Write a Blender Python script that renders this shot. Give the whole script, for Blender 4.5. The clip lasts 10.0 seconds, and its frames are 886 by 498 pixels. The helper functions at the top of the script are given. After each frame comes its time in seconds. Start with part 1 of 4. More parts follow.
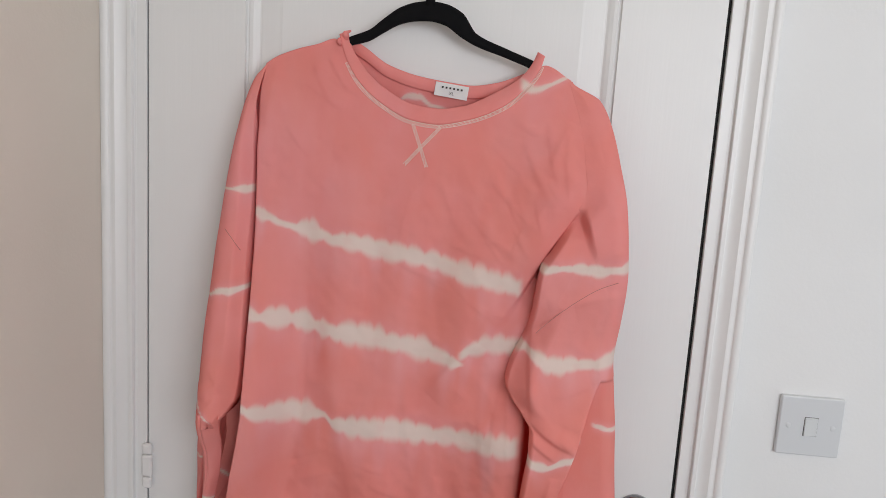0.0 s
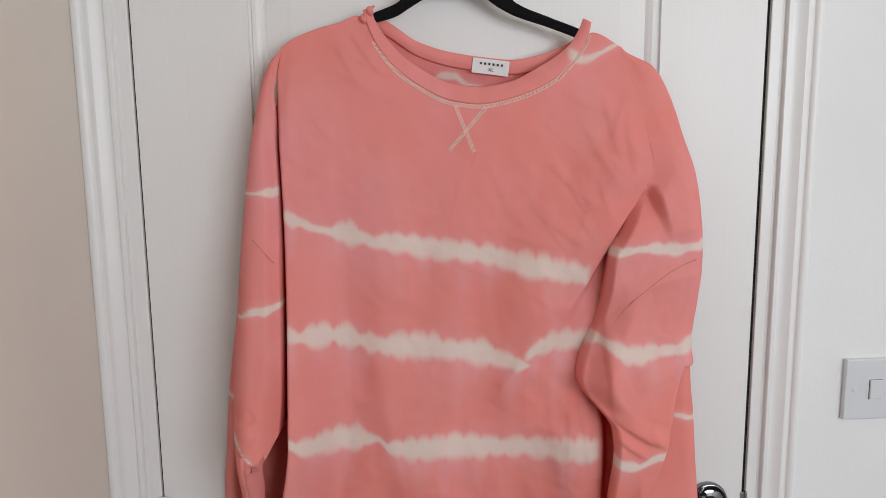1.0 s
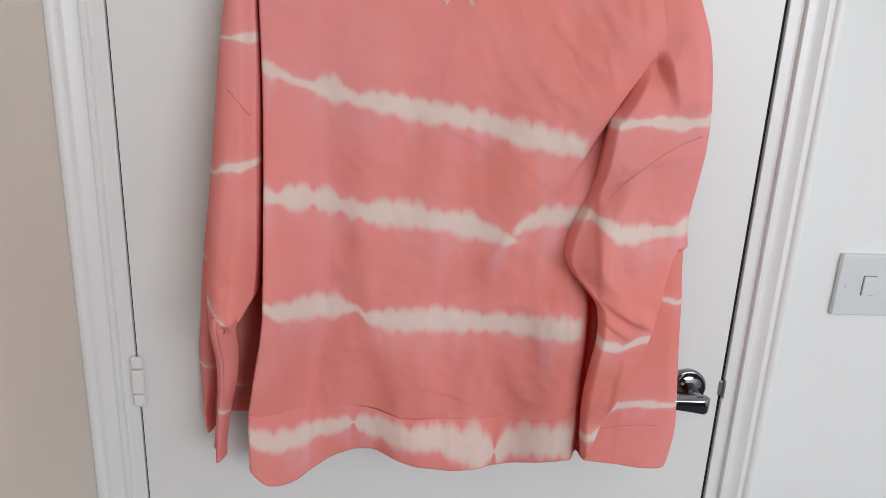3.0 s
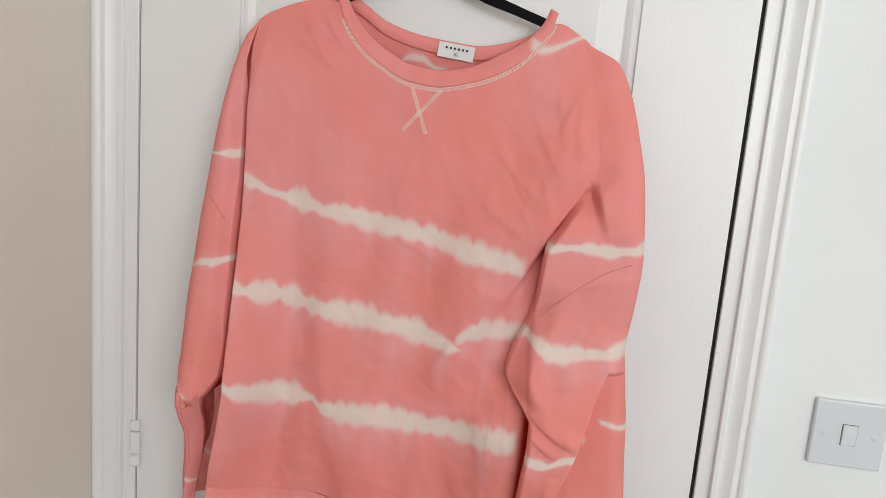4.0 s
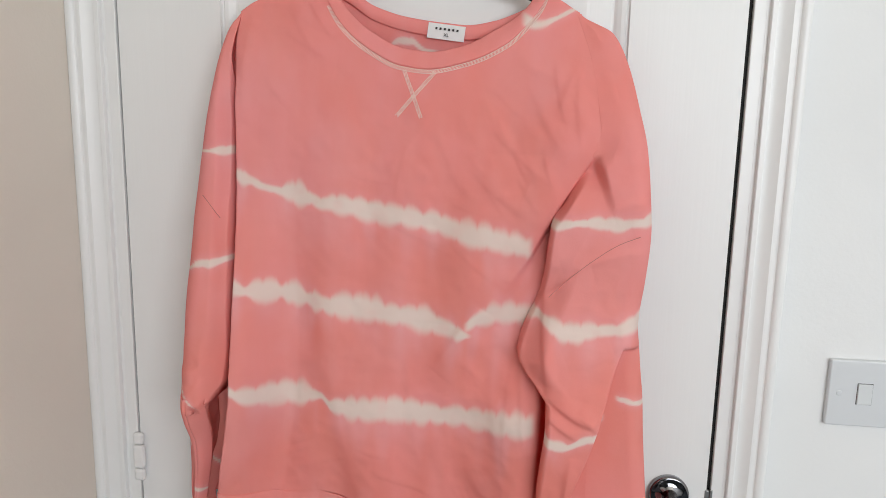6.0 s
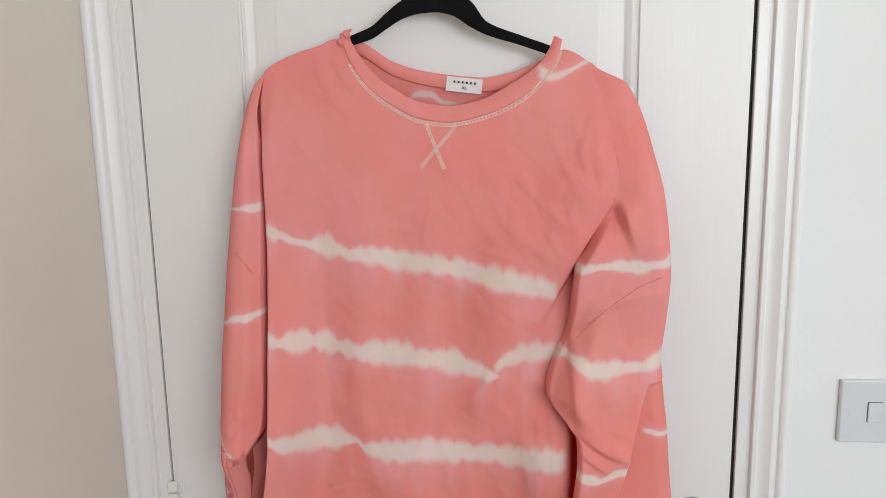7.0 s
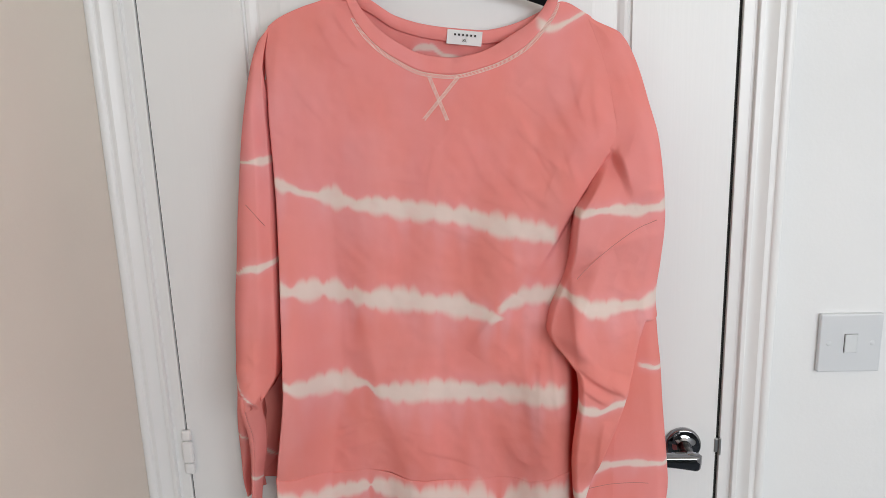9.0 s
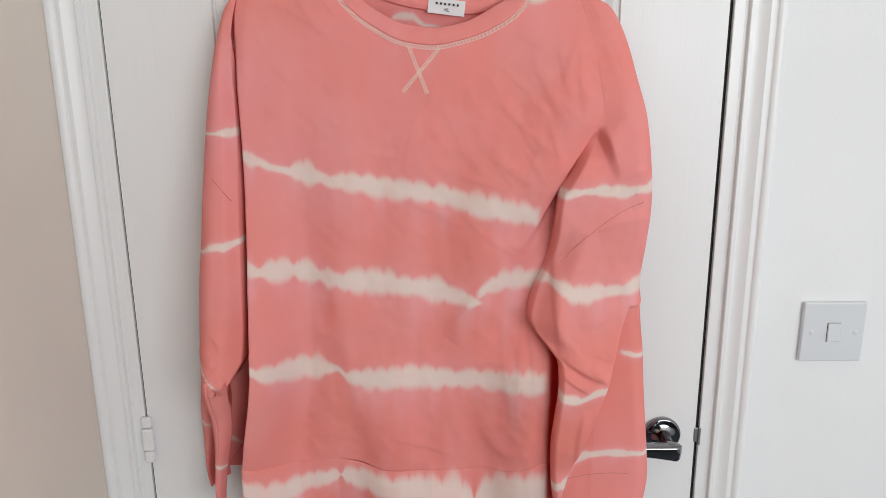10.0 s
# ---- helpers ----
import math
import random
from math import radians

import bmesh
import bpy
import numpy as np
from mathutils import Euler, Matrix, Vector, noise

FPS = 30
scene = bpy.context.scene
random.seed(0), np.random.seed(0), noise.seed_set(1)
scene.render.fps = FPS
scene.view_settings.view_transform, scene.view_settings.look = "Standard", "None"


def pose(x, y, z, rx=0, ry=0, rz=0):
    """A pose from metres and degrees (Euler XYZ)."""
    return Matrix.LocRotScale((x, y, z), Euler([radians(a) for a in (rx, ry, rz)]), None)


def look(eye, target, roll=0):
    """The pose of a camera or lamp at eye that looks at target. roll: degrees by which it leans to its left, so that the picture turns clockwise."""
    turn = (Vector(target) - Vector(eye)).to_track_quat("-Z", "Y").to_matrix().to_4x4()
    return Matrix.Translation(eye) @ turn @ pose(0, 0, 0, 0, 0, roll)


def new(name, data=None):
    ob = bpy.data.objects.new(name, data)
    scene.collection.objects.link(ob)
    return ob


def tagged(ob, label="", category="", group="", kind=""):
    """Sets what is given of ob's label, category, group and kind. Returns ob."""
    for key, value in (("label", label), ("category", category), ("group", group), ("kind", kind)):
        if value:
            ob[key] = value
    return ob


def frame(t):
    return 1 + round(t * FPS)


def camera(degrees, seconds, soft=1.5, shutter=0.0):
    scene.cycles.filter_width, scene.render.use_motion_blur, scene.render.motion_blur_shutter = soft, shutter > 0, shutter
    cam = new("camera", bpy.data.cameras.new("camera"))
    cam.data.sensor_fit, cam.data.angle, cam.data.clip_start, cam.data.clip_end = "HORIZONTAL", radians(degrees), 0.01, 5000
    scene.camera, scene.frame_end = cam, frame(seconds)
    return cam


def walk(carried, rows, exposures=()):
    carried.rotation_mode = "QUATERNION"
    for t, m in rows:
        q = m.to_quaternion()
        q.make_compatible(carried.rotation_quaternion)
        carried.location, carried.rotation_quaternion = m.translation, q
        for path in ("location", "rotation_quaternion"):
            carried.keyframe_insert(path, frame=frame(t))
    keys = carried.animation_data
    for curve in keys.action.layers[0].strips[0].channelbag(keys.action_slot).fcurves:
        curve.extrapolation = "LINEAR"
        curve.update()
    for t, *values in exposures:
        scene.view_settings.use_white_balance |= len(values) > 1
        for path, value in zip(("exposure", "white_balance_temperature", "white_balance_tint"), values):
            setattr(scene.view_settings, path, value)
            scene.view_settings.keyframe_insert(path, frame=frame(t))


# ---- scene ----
cam = camera(64.0, 10.0, soft=0.9)
PATH = [
    (0, (0.519, -1.002, 1.567), (0.363, 0.969, 1.265), 3.6),
    (0.5, (0.464, -0.965, 1.534), (0.34, 1.018, 1.313), 3.6),
    (1, (0.336, -0.915, 1.54), (0.432, 1.061, 1.249), -0.6),
    (1.5, (0.274, -0.911, 1.53), (0.483, 1.051, 1.204), 0.5),
    (2, (0.247, -0.923, 1.516), (0.464, 1.043, 1.219), 1.7),
    (2.5, (0.26, -0.895, 1.511), (0.455, 1.03, 1.004), 0.0),
    (2.7, (0.28, -0.869, 1.497), (0.491, 1.026, 0.892), 1.6),
    (3.8, (0.553, -0.92, 1.506), (0.3, 1.031, 1.144), 4.4),
    (4, (0.574, -0.923, 1.538), (0.29, 1.029, 1.206), 4.7),
    (4.5, (0.594, -0.907, 1.53), (0.348, 1.048, 1.193), 2.4),
    (5, (0.576, -0.902, 1.516), (0.378, 1.065, 1.212), 1.6),
    (5.5, (0.578, -0.899, 1.527), (0.335, 1.054, 1.171), 1.7),
    (5.7, (0.562, -0.905, 1.508), (0.333, 1.053, 1.17), 1.7),
    (6.8, (0.52, -0.922, 1.577), (0.283, 1.035, 1.242), -1.1),
    (7, (0.49, -0.939, 1.578), (0.316, 1.026, 1.248), -1.1),
    (7.5, (0.436, -0.963, 1.575), (0.328, 0.991, 1.162), -3.9),
    (8, (0.447, -0.965, 1.605), (0.415, 0.994, 1.203), -4.1),
    (8.5, (0.451, -0.981, 1.577), (0.423, 0.993, 1.256), -3.3),
    (9, (0.45, -0.981, 1.566), (0.354, 0.969, 1.134), -1.9),
    (9.5, (0.44, -0.983, 1.553), (0.354, 0.974, 1.153), 0.4),
    (10, (0.44, -0.942, 1.549), (0.425, 1.002, 1.08), -0.5),
]
walk(cam, [(t, look(eye, target, roll)) for t, eye, target, roll in PATH],
     exposures=[(0, -0.20, 6520, 13.5), (0.5, -0.22, 6520, 13.5), (1.0, -0.17, 6510, 13), (2.5, -0.08, 6350, 13), (4.0, 0.05, 6560, 9.5), (5.5, 0.03, 6510, 10), (7.0, 0.03, 6500, 10.5), (8.0, 0.01, 6500, 11), (10.0, 0.04, 6470, 11.5)])

# ---- world and light ----
RX0, RX1, RY0, RH = -0.064, 2.85, -2.75, 2.4      # the room: left wall, right wall, back wall, height
WX0, WX1, WZ0, WZ1 = 0.90, 2.65, 1.25, 2.28         # the window in the back wall
world = bpy.data.worlds.new("world")
scene.world = world
world.use_nodes = True
wn, wl = world.node_tree.nodes, world.node_tree.links
sky = wn.new("ShaderNodeTexSky")
sky.sky_type, sky.sun_disc = "NISHITA", False
sky.sun_elevation, sky.sun_rotation = radians(40), radians(60)
wl.new(sky.outputs[0], wn["Background"].inputs[0])
wn["Background"].inputs[1].default_value = 0.1

sun = new("sun", bpy.data.lights.new("sun", "SUN"))
sun.data.energy, sun.data.angle, sun.data.color = 1.0, radians(12), (1.0, 0.96, 0.9)
sun.matrix_world = look((3, 6, 8), (0, 0, 0))

glow = new("window_daylight", bpy.data.lights.new("window_daylight", "AREA"))
glow.data.shape, glow.data.size, glow.data.size_y = "RECTANGLE", WX1 - WX0 - 0.1, WZ1 - WZ0 - 0.1
glow.data.energy, glow.data.color = 48.5, (0.92, 0.965, 1.0)
glow.matrix_world = look(((WX0 + WX1) / 2, RY0 + 0.02, (WZ0 + WZ1) / 2), ((WX0 + WX1) / 2, RY0 + 1, (WZ0 + WZ1) / 2))


# ---- materials ----
def material(name, rough=0.6, metal=0.0):
    m = bpy.data.materials.new(name)
    m.use_nodes = True
    b = m.node_tree.nodes["Principled BSDF"]
    b.inputs["Roughness"].default_value, b.inputs["Metallic"].default_value = rough, metal
    return m, m.node_tree.nodes, m.node_tree.links, b


def noise_node(n, l, scale, detail=4.0, stretch=(1, 1, 1), rough=0.55):
    co, mp, t = n.new("ShaderNodeTexCoord"), n.new("ShaderNodeMapping"), n.new("ShaderNodeTexNoise")
    mp.inputs["Scale"].default_value = stretch
    t.inputs["Scale"].default_value, t.inputs["Detail"].default_value, t.inputs["Roughness"].default_value = scale, detail, rough
    l.new(co.outputs["Object"], mp.inputs["Vector"])
    l.new(mp.outputs[0], t.inputs["Vector"])
    return t


def ramp(n, l, source, stops):
    r = n.new("ShaderNodeValToRGB")
    while len(r.color_ramp.elements) < len(stops):
        r.color_ramp.elements.new(0.5)
    for e, (p, c) in zip(r.color_ramp.elements, stops):
        e.position, e.color = p, (*c, 1)
    l.new(source, r.inputs[0])
    return r


def bump(n, l, b, source, strength, distance, before=None):
    k = n.new("ShaderNodeBump")
    k.inputs["Strength"].default_value, k.inputs["Distance"].default_value = strength, distance
    l.new(source, k.inputs["Height"])
    if before:
        l.new(before.outputs[0], k.inputs["Normal"])
    l.new(k.outputs[0], b.inputs["Normal"])
    return k


def paint(name, colour, rough, grain=(1, 1, 1), scale=220, deep=0.0006, spread=0.03):
    """Brushed or rolled paint: a faint mottle at hand size, fine relief, slightly uneven gloss."""
    m, n, l, b = material(name, rough)
    big = noise_node(n, l, 3.0, 3)
    c0, c1 = [c * (1 - spread) for c in colour], [min(1, c * (1 + spread)) for c in colour]
    l.new(ramp(n, l, big.outputs[0], [(0.3, c0), (0.7, c1)]).outputs[0], b.inputs["Base Color"])
    fine, mid = noise_node(n, l, scale, 3, grain), noise_node(n, l, scale / 9, 3, grain)
    k = bump(n, l, b, mid.outputs[0], 0.25, deep * 3)
    bump(n, l, b, fine.outputs[0], 0.3, deep, k)
    r = n.new("ShaderNodeMapRange")
    r.inputs[3].default_value, r.inputs[4].default_value = rough - 0.06, rough + 0.08
    l.new(mid.outputs[0], r.inputs[0])
    l.new(r.outputs[0], b.inputs["Roughness"])
    return m


WALL = paint("white_emulsion", (0.80, 0.805, 0.805), 0.75, scale=260)
WALL_L = paint("warm_emulsion", (0.735, 0.665, 0.59), 0.78, scale=260)
GLOSS = paint("white_satin_paint", (0.81, 0.81, 0.805), 0.36, grain=(1, 1, 0.06), scale=150, deep=0.0004, spread=0.015)
DOORPAINT = paint("white_door_paint", (0.80, 0.80, 0.795), 0.42, grain=(1, 1, 0.035), scale=240, deep=0.0005, spread=0.02)
# Unseen ceiling, made cream so that its bounce warms the upper part.
CEIL = paint("warm_bounce_ceiling", (0.84, 0.77, 0.66), 0.9)
# Unseen back wall, kept dark so that the chrome handle mirrors dark.
WALL_S = paint("dark_reflected_wall", (0.09, 0.095, 0.105), 0.8)
# Unseen floor: blue-grey cools the bounce, dark dims it and blackens the lever.
BOUNCE_FLOOR = paint("blue_grey_bounce_floor", (0.06, 0.07, 0.085), 0.95, scale=500, deep=0.004, spread=0.15)
PLASTIC = paint("white_plastic", (0.66, 0.68, 0.70), 0.32, scale=80, deep=0.00005, spread=0.005)
ROCKER = paint("rocker_plastic", (0.66, 0.68, 0.69), 0.3, scale=80, deep=0.00005, spread=0.005)
# Near-black for the rocker joint and for shade put in as dark strips.
DARK, _n, _l, _b = material("dark_gap", 0.9)
_b.inputs["Base Color"].default_value = (0.012, 0.011, 0.010, 1)
CHROME, _n, _l, _b = material("chrome", 0.045, 1.0)
_b.inputs["Base Color"].default_value = (0.25, 0.25, 0.265, 1)
_t = noise_node(_n, _l, 90, 2)
bump(_n, _l, _b, _t.outputs[0], 0.08, 0.0004)
STEEL, _n, _l, _b = material("brushed_steel", 0.38, 1.0)
_b.inputs["Base Color"].default_value = (0.48, 0.48, 0.47, 1)
bump(_n, _l, _b, noise_node(_n, _l, 400, 2, (1, 1, 0.1)).outputs[0], 0.2, 0.0003)
VELVET, _n, _l, _b = material("black_velvet", 0.95)
_b.inputs["Base Color"].default_value = (0.006, 0.006, 0.007, 1)
_b.inputs["Sheen Weight"].default_value, _b.inputs["Sheen Roughness"].default_value = 0.06, 0.4
_b.inputs["Specular IOR Level"].default_value = 0.15
bump(_n, _l, _b, noise_node(_n, _l, 1800, 2).outputs[0], 0.5, 0.0005)
BLACKWIRE, _n, _l, _b = material("black_metal", 0.35, 0.6)
_b.inputs["Base Color"].default_value = (0.02, 0.02, 0.02, 1)
GLASS, _n, _l, _b = material("window_glass", 0.02)
_b.inputs["Transmission Weight"].default_value, _b.inputs["IOR"].default_value = 1.0, 1.45
LABEL, _n, _l, _b = material("label_satin", 0.5)
_b.inputs["Base Color"].default_value = (0.74, 0.72, 0.72, 1)
bump(_n, _l, _b, noise_node(_n, _l, 900, 2, (1, 1, 4)).outputs[0], 0.3, 0.0003)
INK, _n, _l, _b = material("label_ink", 0.7)
_b.inputs["Base Color"].default_value = (0.03, 0.025, 0.025, 1)


def jersey(name):
    """Coral cotton jersey; the attribute 'dye' tells where the tie-dye left it white, 'halo' where it ran pale."""
    m, n, l, b = material(name, 0.88)
    b.inputs["Sheen Weight"].default_value, b.inputs["Sheen Roughness"].default_value = 0.0, 0.5
    b.inputs["Specular IOR Level"].default_value = 0.03
    cloud = noise_node(n, l, 5.0, 3, (1, 1, 0.75))
    body = ramp(n, l, cloud.outputs[0], [(0.32, (0.94, 0.325, 0.274)), (0.50, (0.955, 0.346, 0.314)), (0.68, (0.955, 0.374, 0.366))])
    streak = noise_node(n, l, 60.0, 3, (1, 1, 0.12))
    tone = n.new("ShaderNodeMix")
    tone.data_type, tone.blend_type = "RGBA", "OVERLAY"
    tone.inputs[0].default_value = 0.055
    l.new(body.outputs[0], tone.inputs[6])
    l.new(streak.outputs[0], tone.inputs[7])
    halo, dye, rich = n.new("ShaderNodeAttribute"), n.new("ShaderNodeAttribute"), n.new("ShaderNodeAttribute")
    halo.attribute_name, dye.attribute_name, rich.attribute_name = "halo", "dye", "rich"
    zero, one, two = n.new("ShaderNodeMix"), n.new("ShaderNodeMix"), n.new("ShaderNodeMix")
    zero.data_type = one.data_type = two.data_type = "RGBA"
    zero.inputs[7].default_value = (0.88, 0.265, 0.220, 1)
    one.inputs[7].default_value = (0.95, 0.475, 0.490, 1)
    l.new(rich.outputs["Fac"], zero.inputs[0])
    two.inputs[7].default_value = (0.92, 0.82, 0.74, 1)
    l.new(halo.outputs["Fac"], one.inputs[0])
    l.new(dye.outputs["Fac"], two.inputs[0])
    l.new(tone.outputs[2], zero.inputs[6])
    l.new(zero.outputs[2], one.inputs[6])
    l.new(one.outputs[2], two.inputs[6])
    l.new(two.outputs[2], b.inputs["Base Color"])
    thin, mixed = n.new("ShaderNodeBsdfTranslucent"), n.new("ShaderNodeMixShader")
    mixed.inputs[0].default_value = 0.24
    soaked = n.new("ShaderNodeMix")
    soaked.data_type, soaked.blend_type = "RGBA", "MULTIPLY"
    soaked.inputs[0].default_value = 1.0
    soaked.inputs[7].default_value = (1.0, 0.10, 0.09, 1)
    l.new(two.outputs[2], soaked.inputs[6])
    l.new(soaked.outputs[2], thin.inputs[0])
    l.new(b.outputs[0], mixed.inputs[1])
    l.new(thin.outputs[0], mixed.inputs[2])
    l.new(mixed.outputs[0], n["Material Output"].inputs[0])
    knit, slub = noise_node(n, l, 1500, 2, (1, 1, 0.6)), noise_node(n, l, 130, 3)
    k = bump(n, l, b, slub.outputs[0], 0.25, 0.0010)
    bump(n, l, b, knit.outputs[0], 0.35, 0.0004, k)
    return m


JERSEY = jersey("coral_tie_dye_jersey")
THREAD, _n, _l, _b = material("pale_thread", 0.8)
_b.inputs["Base Color"].default_value = (0.97, 0.70, 0.63, 1)
THREAD_DARK, _n, _l, _b = material("coral_thread", 0.85)
_b.inputs["Base Color"].default_value = (0.55, 0.17, 0.15, 1)
THREAD_PALE, _n, _l, _b = material("coral_overlock_thread", 0.85)
_b.inputs["Base Color"].default_value = (0.80, 0.27, 0.225, 1)


# ---- mesh helpers ----
def empty(name, place=(0, 0, 0)):
    ob = new(name)
    ob.location, ob.empty_display_size = place, 0.05
    return ob


def part(name, bm, mat, parent=None, label="", smooth=False, bevel=0.0):
    me = bpy.data.meshes.new(name)
    bmesh.ops.recalc_face_normals(bm, faces=bm.faces)
    if smooth:
        for f in bm.faces:
            f.smooth = True
    bm.to_mesh(me)
    bm.free()
    me.materials.append(mat)
    ob = new(name, me)
    if parent:
        ob.parent = parent
        ob.matrix_parent_inverse = Matrix.Translation(-parent.location)
    if label:
        tagged(ob, label)
    if bevel:
        k = ob.modifiers.new("bevel", "BEVEL")
        k.width, k.segments, k.limit_method = bevel, 3, "ANGLE"
    return ob


def box(bm, x0, x1, y0, y1, z0, z1):
    v = [bm.verts.new((x, y, z)) for x in (x0, x1) for y in (y0, y1) for z in (z0, z1)]
    for f in ((0, 1, 3, 2), (4, 6, 7, 5), (0, 4, 5, 1), (2, 3, 7, 6), (0, 2, 6, 4), (1, 5, 7, 3)):
        bm.faces.new([v[i] for i in f])
    return bm


def boxes(*sizes):
    bm = bmesh.new()
    for s in sizes:
        box(bm, *s)
    return bm


def lathe(profile, segments=40):
    """A turned body round the y axis: rows of (radius, y)."""
    bm = bmesh.new()
    rings = [[bm.verts.new((r * math.cos(a), y, r * math.sin(a))) for a in [2 * math.pi * i / segments for i in range(segments)]] for r, y in profile]
    for a, b in zip(rings, rings[1:]):
        for i in range(segments):
            bm.faces.new((a[i], a[(i + 1) % segments], b[(i + 1) % segments], b[i]))
    bm.faces.new(rings[0])
    bm.faces.new(rings[-1])
    return bm


def extrude_profile(profile, z0, z1):
    """A closed outline in x, y drawn up from z0 to z1."""
    bm = bmesh.new()
    a = [bm.verts.new((x, y, z0)) for x, y in profile]
    b = [bm.verts.new((x, y, z1)) for x, y in profile]
    for i in range(len(a)):
        j = (i + 1) % len(a)
        bm.faces.new((a[i], a[j], b[j], b[i]))
    bm.faces.new(a)
    bm.faces.new(b)
    return bm


def tube(points, radius, sides=8):
    """A round wire along points; radius may be one number or one a point."""
    pts = [Vector(p) for p in points]
    rad = radius if isinstance(radius, (list, tuple)) else [radius] * len(pts)
    bm = bmesh.new()
    rings = []
    for i, p in enumerate(pts):
        t = (pts[min(i + 1, len(pts) - 1)] - pts[max(i - 1, 0)]).normalized()
        u = t.cross(Vector((0.13, 1, 0.07))).normalized()
        w = t.cross(u)
        rings.append([bm.verts.new(p + rad[i] * (math.cos(a) * u + math.sin(a) * w)) for a in [2 * math.pi * k / sides for k in range(sides)]])
    for a, b in zip(rings, rings[1:]):
        for i in range(sides):
            bm.faces.new((a[i], a[(i + 1) % sides], b[(i + 1) % sides], b[i]))
    bm.faces.new(rings[0])
    bm.faces.new(rings[-1])
    return bm


# ---- the room ----
DW0, DW1, DTOP = 0.0012, 0.7970, 1.985     # the door leaf
T = 0.12
JL, JR = -0.0014, 0.8022                   # the jambs' inner faces
north = part("wall_north", boxes((RX0 - T, JL - 0.03, 0.002, T, 0, RH), (JR + 0.03, RX1 + T, 0.002, T, 0, RH), (JL - 0.03, JR + 0.03, 0.002, T, DTOP + 0.035, RH)), WALL)
tagged(north, "smooth white painted plaster wall round the door", "wall", kind="structure")
tagged(part("wall_west", boxes((RX0 - T, RX0, RY0, 0.0, 0, RH)), WALL_L), "warm off-white painted wall beside the door hinges", "wall", kind="structure")
tagged(part("wall_east", boxes((RX1, RX1 + T, RY0, 0.0, 0, RH)), WALL), "white painted side wall of the room", "wall", kind="structure")
tagged(part("wall_south", boxes((RX0 - T, WX0, RY0 - T, RY0, 0, RH), (WX1, RX1 + T, RY0 - T, RY0, 0, RH), (WX0, WX1, RY0 - T, RY0, 0, WZ0), (WX0, WX1, RY0 - T, RY0, WZ1, RH)), WALL_S),
       "unseen wall with the bedroom window, slate grey to darken the chrome reflections", "wall", kind="structure")
tagged(part("floor", boxes((RX0 - T, RX1 + T, RY0 - T, T, -0.1, 0)), BOUNCE_FLOOR), "unseen dark blue-grey floor that cools and dims the bounced light", "floor", kind="structure")
tagged(part("ceiling", boxes((RX0 - T, RX1 + T, RY0 - T, T, RH, RH + 0.1)), CEIL), "unseen plain cream ceiling that warms the light from above", "ceiling", kind="structure")
hall = part("wall_hall", boxes((RX0 - T, 1.3, 1.2, 1.3, -0.1, RH + 0.1), (RX0 - T - 0.1, RX0 - T, T, 1.3, -0.1, RH + 0.1), (1.3, 1.4, T, 1.3, -0.1, RH + 0.1),
                               (RX0 - T, 1.3, T, 1.2, RH, RH + 0.1), (RX0 - T, 1.3, T, 1.2, -0.1, 0)), WALL)
tagged(hall, "plain walls of the dark landing behind the door", "wall", kind="structure")

win = tagged(empty("window_1", (WX0, RY0, WZ0)), "white framed bedroom window letting daylight in", "window", kind="structure")
part("window_frame", boxes((WX0, WX0 + 0.05, RY0 - 0.09, RY0 - 0.03, WZ0, WZ1), (WX1 - 0.05, WX1, RY0 - 0.09, RY0 - 0.03, WZ0, WZ1),
                           (WX0 + 0.05, WX1 - 0.05, RY0 - 0.09, RY0 - 0.03, WZ0, WZ0 + 0.05), (WX0 + 0.05, WX1 - 0.05, RY0 - 0.09, RY0 - 0.03, WZ1 - 0.05, WZ1)), GLOSS, win)
pane = part("pane", boxes((WX0 + 0.05, WX1 - 0.05, RY0 - 0.064, RY0 - 0.058, WZ0 + 0.05, WZ1 - 0.05)), GLASS, win)
pane.visible_shadow = False
part("window_sill", boxes((WX0 - 0.04, WX1 + 0.04, RY0 + 0.002, RY0 + 0.12, WZ0 - 0.03, WZ0 - 0.002)), GLOSS, win, bevel=0.004)

# door frame: jambs with a stop, ogee architraves on the wall
frame_ob = tagged(empty("door_frame", (JL, 0, 0)), "white gloss painted wooden door frame with moulded architrave", "door frame", kind="structure")
part("jamb", boxes((JL - 0.03, JL, -0.002, T, 0, DTOP + 0.005)), GLOSS, frame_ob, bevel=0.0012)
part("jamb", boxes((JR, JR + 0.03, -0.002, T, 0, DTOP + 0.005)), GLOSS, frame_ob, bevel=0.0012)
part("head", boxes((JL - 0.03, JR + 0.03, -0.002, T, DTOP + 0.006, DTOP + 0.035)), GLOSS, frame_ob)
part("door_stop", boxes((JL, JL + 0.012, 0.044, 0.08, 0, DTOP)), GLOSS, frame_ob)
part("door_stop", boxes((JR - 0.012, JR, 0.044, 0.08, 0, DTOP)), GLOSS, frame_ob)
part("door_stop", boxes((JL, JR, 0.0445, 0.0795, DTOP + 0.0005, DTOP + 0.0055)), GLOSS, frame_ob)


